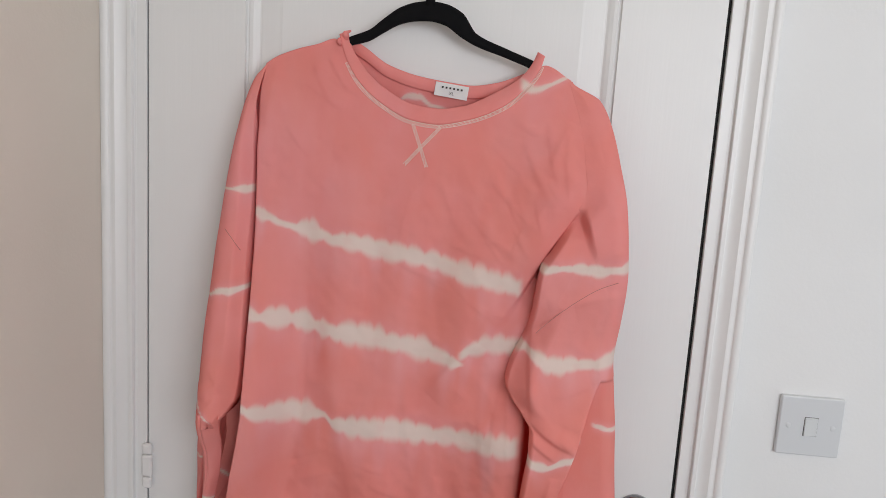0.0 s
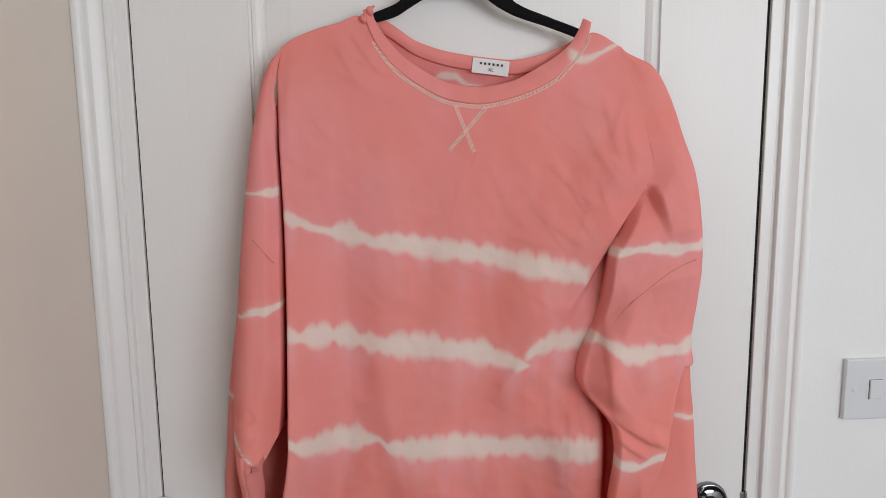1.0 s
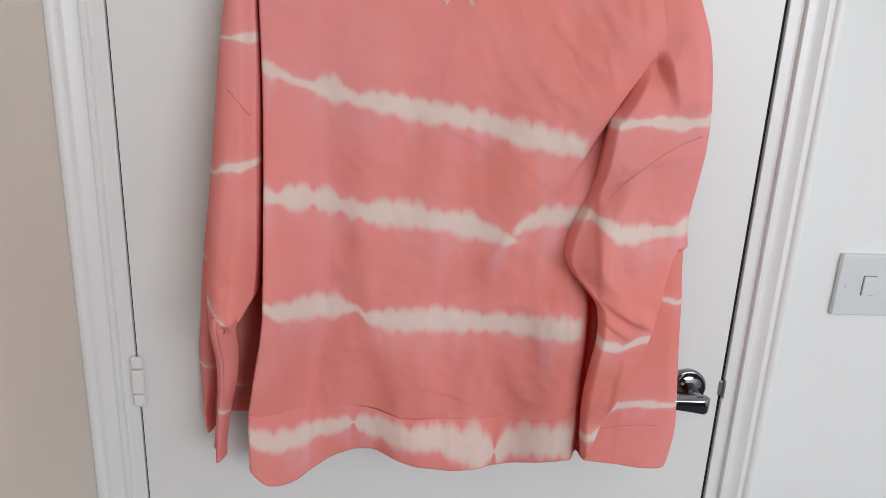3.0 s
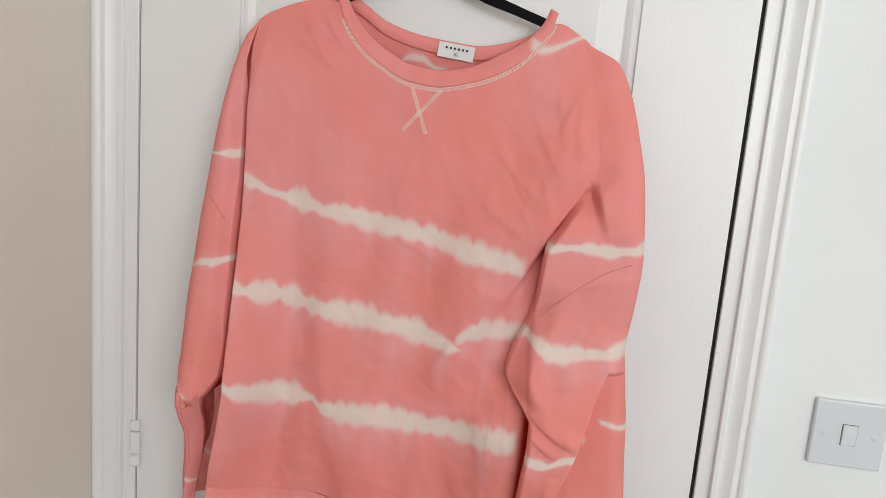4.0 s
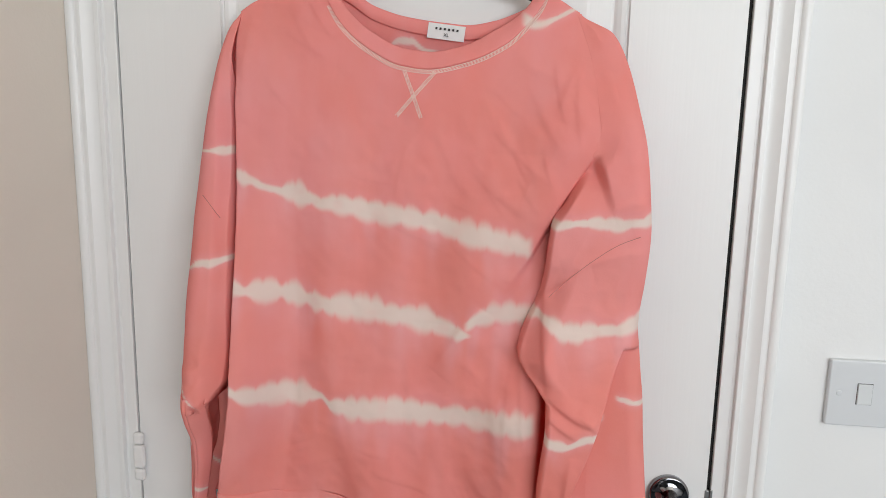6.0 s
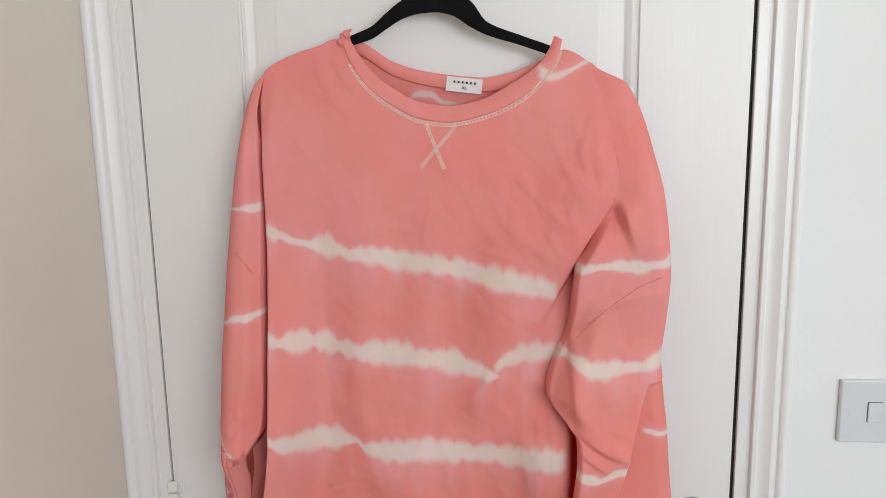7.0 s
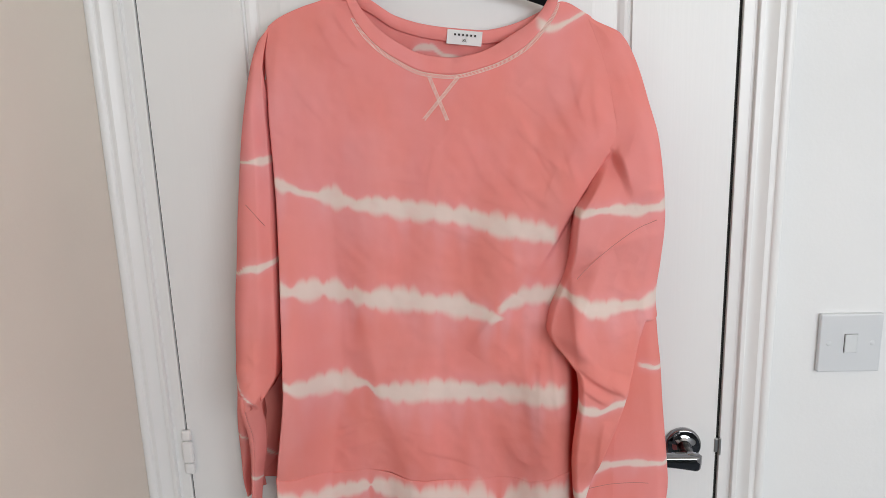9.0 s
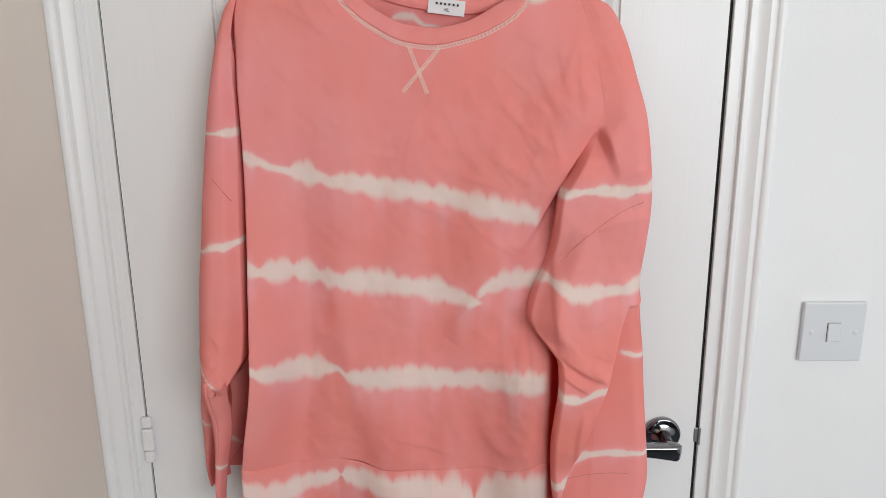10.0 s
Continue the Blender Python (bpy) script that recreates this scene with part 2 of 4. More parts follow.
def ogee(width):
    """Architrave section from its inner edge (0) to its outer edge (width): quirk, fillet, long cove, rounded outer bead."""
    pts = [(0, 0.0), (0, -0.0030), (0.0034, -0.0030), (0.0042, -0.0092), (0.0050, -0.0100), (0.0104, -0.0102), (0.0110, -0.0096), (0.0114, -0.0078)]
    for k in range(1, 11):
        q = k / 10
        pts.append((0.0114 + q * 0.0156, -0.0076 - 0.0056 * (1 - math.cos(q * math.pi / 2))))
    pts += [(0.0276, -0.0136), (0.0300, -0.0136), (0.0338, -0.0130), (0.0352, -0.0134)]
    for k in range(11):
        q = k / 10
        pts.append((0.0356 + (width - 0.0356) * math.sin(q * math.pi / 2) ** 1.4, -0.0134 - 0.0036 * math.sin(min(1, q * 2.2) * math.pi / 2) + 0.0064 * max(0, q - 0.45) ** 1.6))
    return pts + [(width, -0.010), (width, 0.0)]


LI, RI, AW = -0.0160, 0.8165, 0.0478
part("architrave", extrude_profile([(RI + x, y - 0.0005 + 0.001) for x, y in ogee(AW)], 0, DTOP + 0.07), GLOSS, frame_ob)
part("architrave", extrude_profile([(LI - x, y - 0.0005 + 0.001) for x, y in ogee(AW)], 0, DTOP + 0.07), GLOSS, frame_ob)
part("architrave", boxes((LI + 0.001, RI - 0.001, -0.014, 0.0015, DTOP + 0.022, DTOP + 0.069)), GLOSS, frame_ob, bevel=0.004)
# Black strips put into both door gaps to stand for their shade.
for x0, x1 in ((JL + 0.0002, DW0 - 0.0002), (DW1 + 0.0004, JR - 0.0003)):
    part("gap_shade_strip", boxes((x0, x1, 0.0035, 0.034, 0.004, DTOP - 0.004)), DARK, frame_ob, "black strip that stands for the shade in the door gap")
part("paint_edge", boxes((RI + AW + 0.0003, RI + AW + 0.0190, 0.0013, 0.0022, 0, DTOP + 0.07)), WALL, frame_ob)
strike = part("strike_plate", boxes((JR - 0.0012, JR + 0.0022, -0.0032, 0.003, 1.026, 1.054)), STEEL, frame_ob, "dull steel strike plate", bevel=0.0008)

# the door leaf with two moulded panels
door = tagged(empty("door_1", (DW0, 0, 0)), "closed white painted moulded panel door with chrome lever handle", "door", kind="structure")
PX0, PX1 = 0.1425, 0.6600
PANELS = [(1.16, 1.86), (0.24, 0.84)]


def leaf():
    bm = boxes((DW0, PX0, 0, 0.04, 0.006, DTOP), (PX1, DW1, 0, 0.04, 0.006, DTOP), (PX0, PX1, 0, 0.04, PANELS[0][1], DTOP),
               (PX0, PX1, 0, 0.04, PANELS[1][1], PANELS[0][0]), (PX0, PX1, 0, 0.04, 0.006, PANELS[1][0]))
    steps = [(0, 0), (0.0012, 0.0045), (0.0034, 0.0048), (0.0052, 0.0028), (0.0100, 0.0032), (0.0150, 0.0052), (0.0185, 0.0074), (0.0205, 0.0074), (0.0225, 0.0066), (0.0480, 0.0042), (0.0520, 0.0034)]
    for z0, z1 in PANELS:
        rings = []
        for off, deep in steps:
            rings.append([bm.verts.new(p) for p in ((PX0 + off, deep, z0 + off), (PX1 - off, deep, z0 + off), (PX1 - off, deep, z1 - off), (PX0 + off, deep, z1 - off))])
        for a, b in zip(rings, rings[1:]):
            for i in range(4):
                bm.faces.new((a[i], a[(i + 1) % 4], b[(i + 1) % 4], b[i]))
        bm.faces.new(rings[-1])
        box(bm, PX0, PX1, 0.012, 0.04, z0, z1)
    return bm


part("leaf", leaf(), DOORPAINT, door)


def hinge(z0):
    x, y = 0.0015, -0.0062
    h = part("hinge", boxes((x - 0.0075, x - 0.0052, -0.0030, -0.0005, z0 - 0.001, z0 + 0.074)), GLOSS, door, "white painted steel butt hinge", bevel=0.0006)
    # Thin near-black box that draws the shadow line along the hinge.
    part("hinge_shade", boxes((x - 0.0106, x - 0.0088, -0.0011, 0.0006, z0 - 0.003, z0 + 0.080)), DARK, h, "dark strip painted as the shadow line beside the hinge")
    for a, b, r in ((0.0, 0.0180, 0.0075), (0.0189, 0.0545, 0.0084), (0.0556, 0.0730, 0.0075)):
        part("knuckle", boxes((x - r, x + r, y - 0.0042, y + 0.0045, z0 + a, z0 + b)), GLOSS, h, bevel=0.0038)


for z in (0.18, 1.004, 1.862):
    hinge(z)

# lever handle on a round rose
HX, HZ = 0.7475, 1.0445
handle = part("handle", lathe([(0.0262, -0.0005), (0.0265, -0.0055), (0.0258, -0.0080), (0.0242, -0.0092), (0.0225, -0.0094), (0.0120, -0.0096), (0.0105, -0.0122)], 56), CHROME, door, "polished chrome lever handle on a round rose", smooth=True)
handle.matrix_parent_inverse = Matrix.Translation((HX - DW0, 0, HZ))
neck = part("neck", lathe([(0.0105, -0.012), (0.0092, -0.016), (0.0088, -0.035), (0.0098, -0.046), (0.0100, -0.050)], 32), CHROME, handle, smooth=True)


def lever():
    """A lever with a broad flat top; its front face is deep at the rounded boss and runs out thin towards the hinges."""
    bm = bmesh.new()
    rows = []
    for k in range(33):
        s = k / 32
        x = 0.0150 - 0.125 * s
        cap = math.sqrt(max(0.02, 1 - max(0, 1 - s / 0.09) ** 2)) * math.sqrt(max(0.05, 1 - max(0, (s - 0.93) / 0.07) ** 2))
        top = 0.0085 * (0.55 + 0.45 * cap)
        low = -0.0050 - (0.0130 * (1 - s) ** 2.2) * cap + 0.0015 * s
        half = 0.0105 * (1 - 0.25 * s) * cap
        ring = []
        for j in range(20):
            a = 2 * math.pi * j / 20
            cx, cz = math.cos(a), math.sin(a)
            u, w = abs(cx) ** 0.45 * (1 if cx > 0 else -1), abs(cz) ** 0.45 * (1 if cz > 0 else -1)
            ring.append(bm.verts.new((x, -0.0470 - half * u - 0.004 * s, (top + low) / 2 + (top - low) / 2 * w)))
        rows.append(ring)
    for a, b in zip(rows, rows[1:]):
        for j in range(20):
            bm.faces.new((a[j], a[(j + 1) % 20], b[(j + 1) % 20], b[j]))
    bm.faces.new(rows[0])
    bm.faces.new(rows[-1])
    return bm


part("lever", lever(), CHROME, handle, smooth=True)
part("latch", boxes((DW1 - 0.002, JR - 0.0014, -0.0012, 0.0030, 1.030, 1.052)), STEEL, door, "steel latch tongue", bevel=0.0008)

# light switch
SX, SZ = 0.9755, 1.2
switch = tagged(empty("light_switch", (SX, 0, SZ)), "square white plastic single light switch on the wall", "light switch")
H = 0.0432
plate = part("plate", boxes((SX - H, SX + H, -0.0060, 0.0025, SZ - H, SZ + H)), PLASTIC, switch, bevel=0.0020)
part("rocker", extrude_profile([(SX - 0.0088, -0.0058), (SX - 0.0088, -0.0090), (SX + 0.0088, -0.0076), (SX + 0.0088, -0.0058)], SZ - 0.0134, SZ + 0.0134), ROCKER, switch, bevel=0.0012)
part("rocker_gap", boxes((SX - 0.0093, SX + 0.0093, -0.00615, -0.0052, SZ - 0.0139, SZ + 0.0139)), DARK, switch)
for s in (-1, 1):
    k = lathe([(0.0036, -0.0058), (0.0036, -0.0062), (0.0028, -0.0064)], 20)
    bmesh.ops.translate(k, vec=(SX + s * 0.0302, 0, SZ), verts=k.verts)
    part("screw_cap", k, PLASTIC, switch, smooth=True)


# ---- the hanger ----
def ease(a, b, v):
    t = np.clip((v - a) / (b - a), 0, 1)
    return t * t * (3 - 2 * t)


def through_points(pairs):
    """A smooth curve through (position, value) pairs, held flat beyond its ends."""
    p = sorted(pairs)
    xs, ys = np.array([a for a, _ in p]), np.array([b for _, b in p])
    d = np.diff(ys) / np.diff(xs)
    m = np.zeros(len(xs))
    m[0], m[-1] = d[0], d[-1]
    for i in range(1, len(xs) - 1):
        m[i] = 0 if d[i - 1] * d[i] <= 0 else 2 * d[i - 1] * d[i] / (d[i - 1] + d[i])

    def curve(v):
        v = np.clip(np.asarray(v, float), xs[0], xs[-1])
        i = np.clip(np.searchsorted(xs, v) - 1, 0, len(xs) - 2)
        h = xs[i + 1] - xs[i]
        t = (v - xs[i]) / h
        return (2 * t**3 - 3 * t**2 + 1) * ys[i] + (t**3 - 2 * t**2 + t) * h * m[i] + (-2 * t**3 + 3 * t**2) * ys[i + 1] + (t**3 - t**2) * h * m[i + 1]
    return curve


HY = -0.031
hanger = tagged(empty("clothes_hanger", (0.405, HY, 1.75)), "slim black velvet clothes hanger hooked on the door", "hanger")
hang_top = through_points([(0.205, 1.6490), (0.25, 1.6680), (0.297, 1.6960), (0.325, 1.7075), (0.345, 1.7235), (0.366, 1.7385), (0.386, 1.7455), (0.405, 1.7480), (0.425, 1.7455), (0.449, 1.7345), (0.469, 1.7090), (0.512, 1.6910), (0.556, 1.6735), (0.58, 1.6540), (0.60, 1.6370)])
hang_low = through_points([(0.205, 1.6400), (0.25, 1.6580), (0.297, 1.6840), (0.325, 1.6925), (0.345, 1.7045), (0.366, 1.7160), (0.386, 1.7210), (0.405, 1.7220), (0.425, 1.7180), (0.449, 1.7030), (0.469, 1.6930), (0.512, 1.6790), (0.556, 1.6615), (0.58, 1.6420), (0.60, 1.6290)])


def hanger_body():
    xs = np.linspace(0.205, 0.60, 120)
    bm, rows = bmesh.new(), []
    for x in xs:
        t, b = float(hang_top(x)), float(hang_low(x))
        c, h = (t + b) / 2, (t - b) / 2
        ring = []
        for j in range(14):
            a = 2 * math.pi * j / 14
            cy, cz = math.cos(a), math.sin(a)
            ring.append(bm.verts.new((x, HY + 0.0034 * abs(cy) ** 0.5 * (1 if cy > 0 else -1), c + h * abs(cz) ** 0.5 * (1 if cz > 0 else -1))))
        rows.append(ring)
    for a, b in zip(rows, rows[1:]):
        for j in range(14):
            bm.faces.new((a[j], a[(j + 1) % 14], b[(j + 1) % 14], b[j]))
    bm.faces.new(rows[0])
    bm.faces.new(rows[-1])
    return bm


part("body", hanger_body(), VELVET, hanger, smooth=True)
bend = [(0.405, HY, 1.745), (0.405, HY, 1.80), (0.4055, HY, 1.826)] + [(0.405 + 0.019 - 0.019 * math.cos(a), HY, 1.84 + 0.019 * math.sin(a)) for a in np.linspace(0, math.radians(205), 16)]
part("hook", tube(bend, 0.0019), BLACKWIRE, hanger, smooth=True)
k = lathe([(0.0066, -0.006), (0.0062, 0.012), (0.0030, 0.016)], 20)
bmesh.ops.transform(k, matrix=Matrix.Translation((0.405, HY, 1.7475)) @ Matrix.Rotation(radians(90), 4, "X"), verts=k.verts)
part("collar", k, VELVET, hanger, smooth=True)
peg = tagged(empty("door_peg", (0.424, 0, 1.851)), "small white peg on the door that carries the hanger", "peg")
k = lathe([(0.011, 0.0015), (0.011, -0.004), (0.0052, -0.006), (0.0052, -0.040), (0.0085, -0.042), (0.0085, -0.047), (0.005, -0.049)], 28)
bmesh.ops.translate(k, vec=(0.424, 0, 1.8515), verts=k.verts)
part("peg", k, GLOSS, peg, smooth=True)


# ---- the sweatshirt ----
def wander(seed, step, lo=-1.0, hi=1.0):
    """Smooth one-dimensional noise over metres, with features about a step long."""
    r = np.random.RandomState(seed)
    values = r.uniform(lo, hi, 4096)

    def f(v):
        u = np.asarray(v, float) / step + 1000.0
        i = np.floor(u).astype(int)
        t = u - i
        t = t * t * (3 - 2 * t)
        return values[i % 4096] * (1 - t) + values[(i + 1) % 4096] * t
    return f


def field(seed, step):
    """Smooth two-dimensional noise over metres."""
    values = np.random.RandomState(seed).uniform(-1, 1, (256, 256))

    def f(x, z):
        u, v = np.asarray(x) / step + 60, np.asarray(z) / step + 60
        i, j = np.floor(u).astype(int), np.floor(v).astype(int)
        s, t = u - i, v - j
        s, t = s * s * (3 - 2 * s), t * t * (3 - 2 * t)
        g = lambda a, b: values[a % 256, b % 256]
        return (g(i, j) * (1 - s) + g(i + 1, j) * s) * (1 - t) + (g(i, j + 1) * (1 - s) + g(i + 1, j + 1) * s) * t
    return f


feather, feather_fine, ragged = wander(3, 0.0075), wander(4, 0.0022), wander(5, 0.021)
beads, blotch, patches = wander(16, 0.0125, 0.30, 1.0), field(7, 0.03), field(8, 0.035)
streaks, swing = wander(21, 0.017), wander(22, 0.06)


def band(centre, half, seed=0.0, soft=1.0):
    """A bleached stripe: where its middle runs, how wide it is, beaded and feathered along the cloth."""
    mid, wide = through_points(centre), through_points(half)

    def f(x, z):
        a, b = x, z
        pearl = np.abs(np.sin(np.pi * (a / 0.031 + 0.55 * swing(a + seed) + seed))) ** 0.6
        w = wide(a) * (0.58 + 0.13 * beads(a * 0.8 + seed) + 0.15 * pearl) + 0.0006
        up = b - mid(a) - 0.0014 * ragged(a + 2 * seed)
        fray = 1 + 0.10 * feather(a * 0.6 + seed) + 0.04 * feather_fine(a + seed) + 0.14 * blotch(x, z)
        rim = np.where(up > 0, np.abs(np.sin(np.pi * (a / 0.0215 + 0.7 * swing(a + seed)))), np.abs(np.sin(np.pi * (a / 0.0265 + 0.7 * swing(a + 5 + seed)))))
        fray = fray + 0.46 * (rim ** 0.55 - 0.70)
        d = np.abs(up) / (w * np.where(up > 0, fray, 1 + 0.75 * (fray - 1)))
        inside = (a > centre[0][0]) & (a < centre[-1][0])
        ends = ease(0, 0.010, a - centre[0][0]) * ease(0, 0.010, centre[-1][0] - a)
        core = (0.93 - 0.10 * ease(0.2, 0.9, blotch(x * 2 + 3, z * 2))) * (1 - ease(0.55, 1.25 + 0.40 * soft, d)) * ends
        near = 0.50 * np.exp(-(up / (1.15 * w + 0.0045)) ** 2)
        reach = (0.034 + 0.020 * feather(a * 0.5 + 7 + seed)) * soft
        far = np.clip(0.55 + 0.45 * feather(a * 0.45 + 3 + seed) + 0.14 * feather(a + 9 + seed), 0, 1) * np.exp(-(up / np.where(up < 0, reach, 0.40 * reach)) ** 2) * ease(0.002, 0.009, wide(a))
        run = np.maximum(near, far) * ends
        return core * inside, np.clip(run, 0, 1) * inside
    return f


BODY_BANDS = [
    band([(0.176, 1.462), (0.206, 1.452), (0.232, 1.441), (0.264, 1.434), (0.292, 1.427), (0.333, 1.422), (0.360, 1.416), (0.402, 1.412), (0.443, 1.404), (0.485, 1.394), (0.527, 1.386), (0.557, 1.381)],
         [(0.176, 0.003), (0.187, 0.005), (0.198, 0.0095), (0.208, 0.0050), (0.216, 0.0050), (0.228, 0.0040), (0.244, 0.006), (0.254, 0.0125), (0.264, 0.0145), (0.274, 0.0115), (0.284, 0.0065), (0.31, 0.0095), (0.34, 0.0125), (0.37, 0.0135), (0.41, 0.0115), (0.45, 0.0135), (0.49, 0.0145), (0.53, 0.013), (0.557, 0.0115)], 0.0),
    band([(0.172, 1.327), (0.187, 1.324), (0.207, 1.318), (0.233, 1.316), (0.252, 1.310), (0.276, 1.304), (0.317, 1.298), (0.359, 1.294), (0.401, 1.289), (0.443, 1.279), (0.470, 1.272), (0.486, 1.268)],
         [(0.172, 0.010), (0.187, 0.0115), (0.198, 0.0085), (0.207, 0.0050), (0.216, 0.0125), (0.2265, 0.0170), (0.236, 0.0140), (0.2425, 0.0065), (0.249, 0.0155), (0.2575, 0.0195), (0.267, 0.0150), (0.2745, 0.0070), (0.285, 0.0130), (0.295, 0.0090), (0.31, 0.014), (0.33, 0.0165), (0.36, 0.0175), (0.385, 0.012), (0.405, 0.014), (0.43, 0.0165), (0.452, 0.0105), (0.466, 0.0110), (0.476, 0.0045), (0.486, 0.0006)], 0.31),
    band([(0.472, 1.279), (0.498, 1.293), (0.514, 1.298), (0.60, 1.298)], [(0.472, 0.0050), (0.492, 0.0085), (0.51, 0.0105), (0.54, 0.0105), (0.60, 0.010)], 0.47, soft=1.9),
    band([(0.165, 1.203), (0.187, 1.198), (0.205, 1.189), (0.230, 1.183), (0.265, 1.178), (0.293, 1.178), (0.307, 1.167), (0.343, 1.166), (0.386, 1.167), (0.429, 1.162), (0.479, 1.162), (0.559, 1.169), (0.568, 1.170)],
         [(0.165, 0.003), (0.185, 0.004), (0.21, 0.0105), (0.235, 0.0155), (0.26, 0.0165), (0.28, 0.009), (0.296, 0.0035), (0.312, 0.009), (0.34, 0.014), (0.38, 0.0155), (0.42, 0.0145), (0.46, 0.0125), (0.52, 0.014), (0.568, 0.0125)], 0.77),
    band([(0.150, 1.037), (0.172, 1.027), (0.195, 1.013), (0.22, 1.004), (0.245, 1.010), (0.28, 1.017), (0.289, 1.018), (0.31, 1.016), (0.358, 1.006), (0.41, 0.999), (0.448, 0.986), (0.4725, 0.981), (0.488, 0.992), (0.522, 1.009), (0.573, 1.017)],
         [(0.150, 0.003), (0.17, 0.011), (0.20, 0.014), (0.235, 0.013), (0.27, 0.012), (0.284, 0.009), (0.290, 0.0008), (0.297, 0.012), (0.33, 0.018), (0.38, 0.018), (0.42, 0.024), (0.455, 0.029), (0.468, 0.022), (0.4735, 0.0012), (0.479, 0.021), (0.51, 0.027), (0.56, 0.028), (0.573, 0.020)], 1.21),
    band([(0.528, 1.650), (0.538, 1.643), (0.548, 1.640), (0.566, 1.645), (0.583, 1.653), (0.60, 1.660)], [(0.528, 0.010), (0.538, 0.0075), (0.55, 0.0045), (0.575, 0.003), (0.60, 0.0008)], 2.0, soft=0.5),
]
LEFT_BANDS = [
    band([(0.10, 1.4845), (0.150, 1.485), (0.168, 1.4862), (0.19, 1.489)], [(0.10, 0.001), (0.150, 0.0012), (0.168, 0.0032), (0.178, 0.0062), (0.19, 0.004)], 3.1, soft=0.4),
    band([(0.09, 1.343), (0.139, 1.345), (0.152, 1.352), (0.166, 1.354), (0.195, 1.358)], [(0.09, 0.001), (0.143, 0.0016), (0.156, 0.0048), (0.168, 0.0072), (0.178, 0.004), (0.195, 0.004)], 3.6, soft=0.4),
    band([(0.085, 1.230), (0.112, 1.222), (0.124, 1.209), (0.135, 1.199), (0.146, 1.186), (0.16, 1.174)], [(0.085, 0.001), (0.112, 0.003), (0.122, 0.009), (0.132, 0.0040), (0.142, 0.0010), (0.149, 0.0014), (0.152, 0.0002), (0.16, 0.0001)], 4.1, soft=0.4),
    band([(0.08, 1.082), (0.108, 1.078), (0.116, 1.056), (0.124, 1.050), (0.135, 1.044), (0.16, 1.036)], [(0.08, 0.0016), (0.108, 0.0014), (0.12, 0.002), (0.133, 0.0026), (0.140, 0.0006), (0.16, 0.0001)], 4.7, soft=0.4),
]
RIGHT_BANDS = [
    band([(0.54, 1.416), (0.583, 1.415), (0.603, 1.418), (0.644, 1.417), (0.671, 1.420), (0.72, 1.428)], [(0.54, 0.003), (0.577, 0.0045), (0.585, 0.0055), (0.60, 0.003), (0.63, 0.007), (0.65, 0.007), (0.668, 0.005), (0.68, 0.0075), (0.70, 0.009), (0.72, 0.01)], 5.2, soft=0.6),
    band([(0.50, 1.310), (0.563, 1.306), (0.580, 1.297), (0.599, 1.291), (0.627, 1.293), (0.655, 1.296), (0.671, 1.302), (0.70, 1.308)], [(0.50, 0.008), (0.545, 0.012), (0.565, 0.006), (0.585, 0.010), (0.605, 0.012), (0.628, 0.0075), (0.64, 0.006), (0.665, 0.0095), (0.70, 0.011)], 5.9, soft=0.9),
    band([(0.55, 1.172), (0.575, 1.168), (0.588, 1.163), (0.601, 1.163), (0.618, 1.171), (0.634, 1.176), (0.649, 1.181)], [(0.55, 0.005), (0.575, 0.0075), (0.595, 0.006), (0.605, 0.003), (0.625, 0.0052), (0.649, 0.004)], 6.3, soft=0.5),
    band([(0.656, 1.206), (0.668, 1.203), (0.684, 1.199), (0.72, 1.193)], [(0.656, 0.002), (0.668, 0.0036), (0.684, 0.0026), (0.72, 0.002)], 6.5, soft=0.4),
    band([(0.55, 1.026), (0.581, 1.038), (0.605, 1.052), (0.625, 1.061), (0.661, 1.063), (0.72, 1.056)], [(0.55, 0.004), (0.581, 0.006), (0.60, 0.009), (0.62, 0.0065), (0.645, 0.004), (0.66, 0.006), (0.68, 0.004), (0.72, 0.003)], 6.9, soft=0.5),
]
BACK_BANDS = [band([(0.365, 1.617), (0.380, 1.624), (0.395, 1.625), (0.412, 1.614), (0.445, 1.607), (0.475, 1.609), (0.51, 1.617)], [(0.365, 0.0010), (0.38, 0.0034), (0.393, 0.0046), (0.41, 0.0026), (0.43, 0.0020), (0.455, 0.0028), (0.475, 0.0036), (0.51, 0.0010)], 8.0, soft=0.5)]


def creases(lines):
    """Pressed folds in the cloth: (x0, z0, x1, z1, height, width); each is a ridge with one steep side, fading at its ends."""
    def f(x, z):
        y = np.zeros(np.shape(x))
        for x0, z0, x1, z1, high, wide in lines:
            dx, dz = x1 - x0, z1 - z0
            n = math.hypot(dx, dz)
            along = ((x - x0) * dx + (z - z0) * dz) / (n * n)
            side = ((x - x0) * dz - (z - z0) * dx) / n
            side = side + 0.12 * n * (along - 0.5) ** 2 * (1 if high > 0 else -1)
            u = side / wide
            shape = np.where(u > 0, np.exp(-(u / 0.68) ** 2), np.exp(-(u / 1.7) ** 2))
            y = y - 0.9 * high * shape * np.clip(np.sin(np.pi * np.clip(along, 0, 1)), 0, 1) ** 0.7
        return y
    return f


sag, ripple, pucker = field(11, 0.11), field(12, 0.035), field(13, 0.012)
fold_a, fold_b, fold_c = field(31, 0.060), field(32, 0.034), field(33, 0.020)


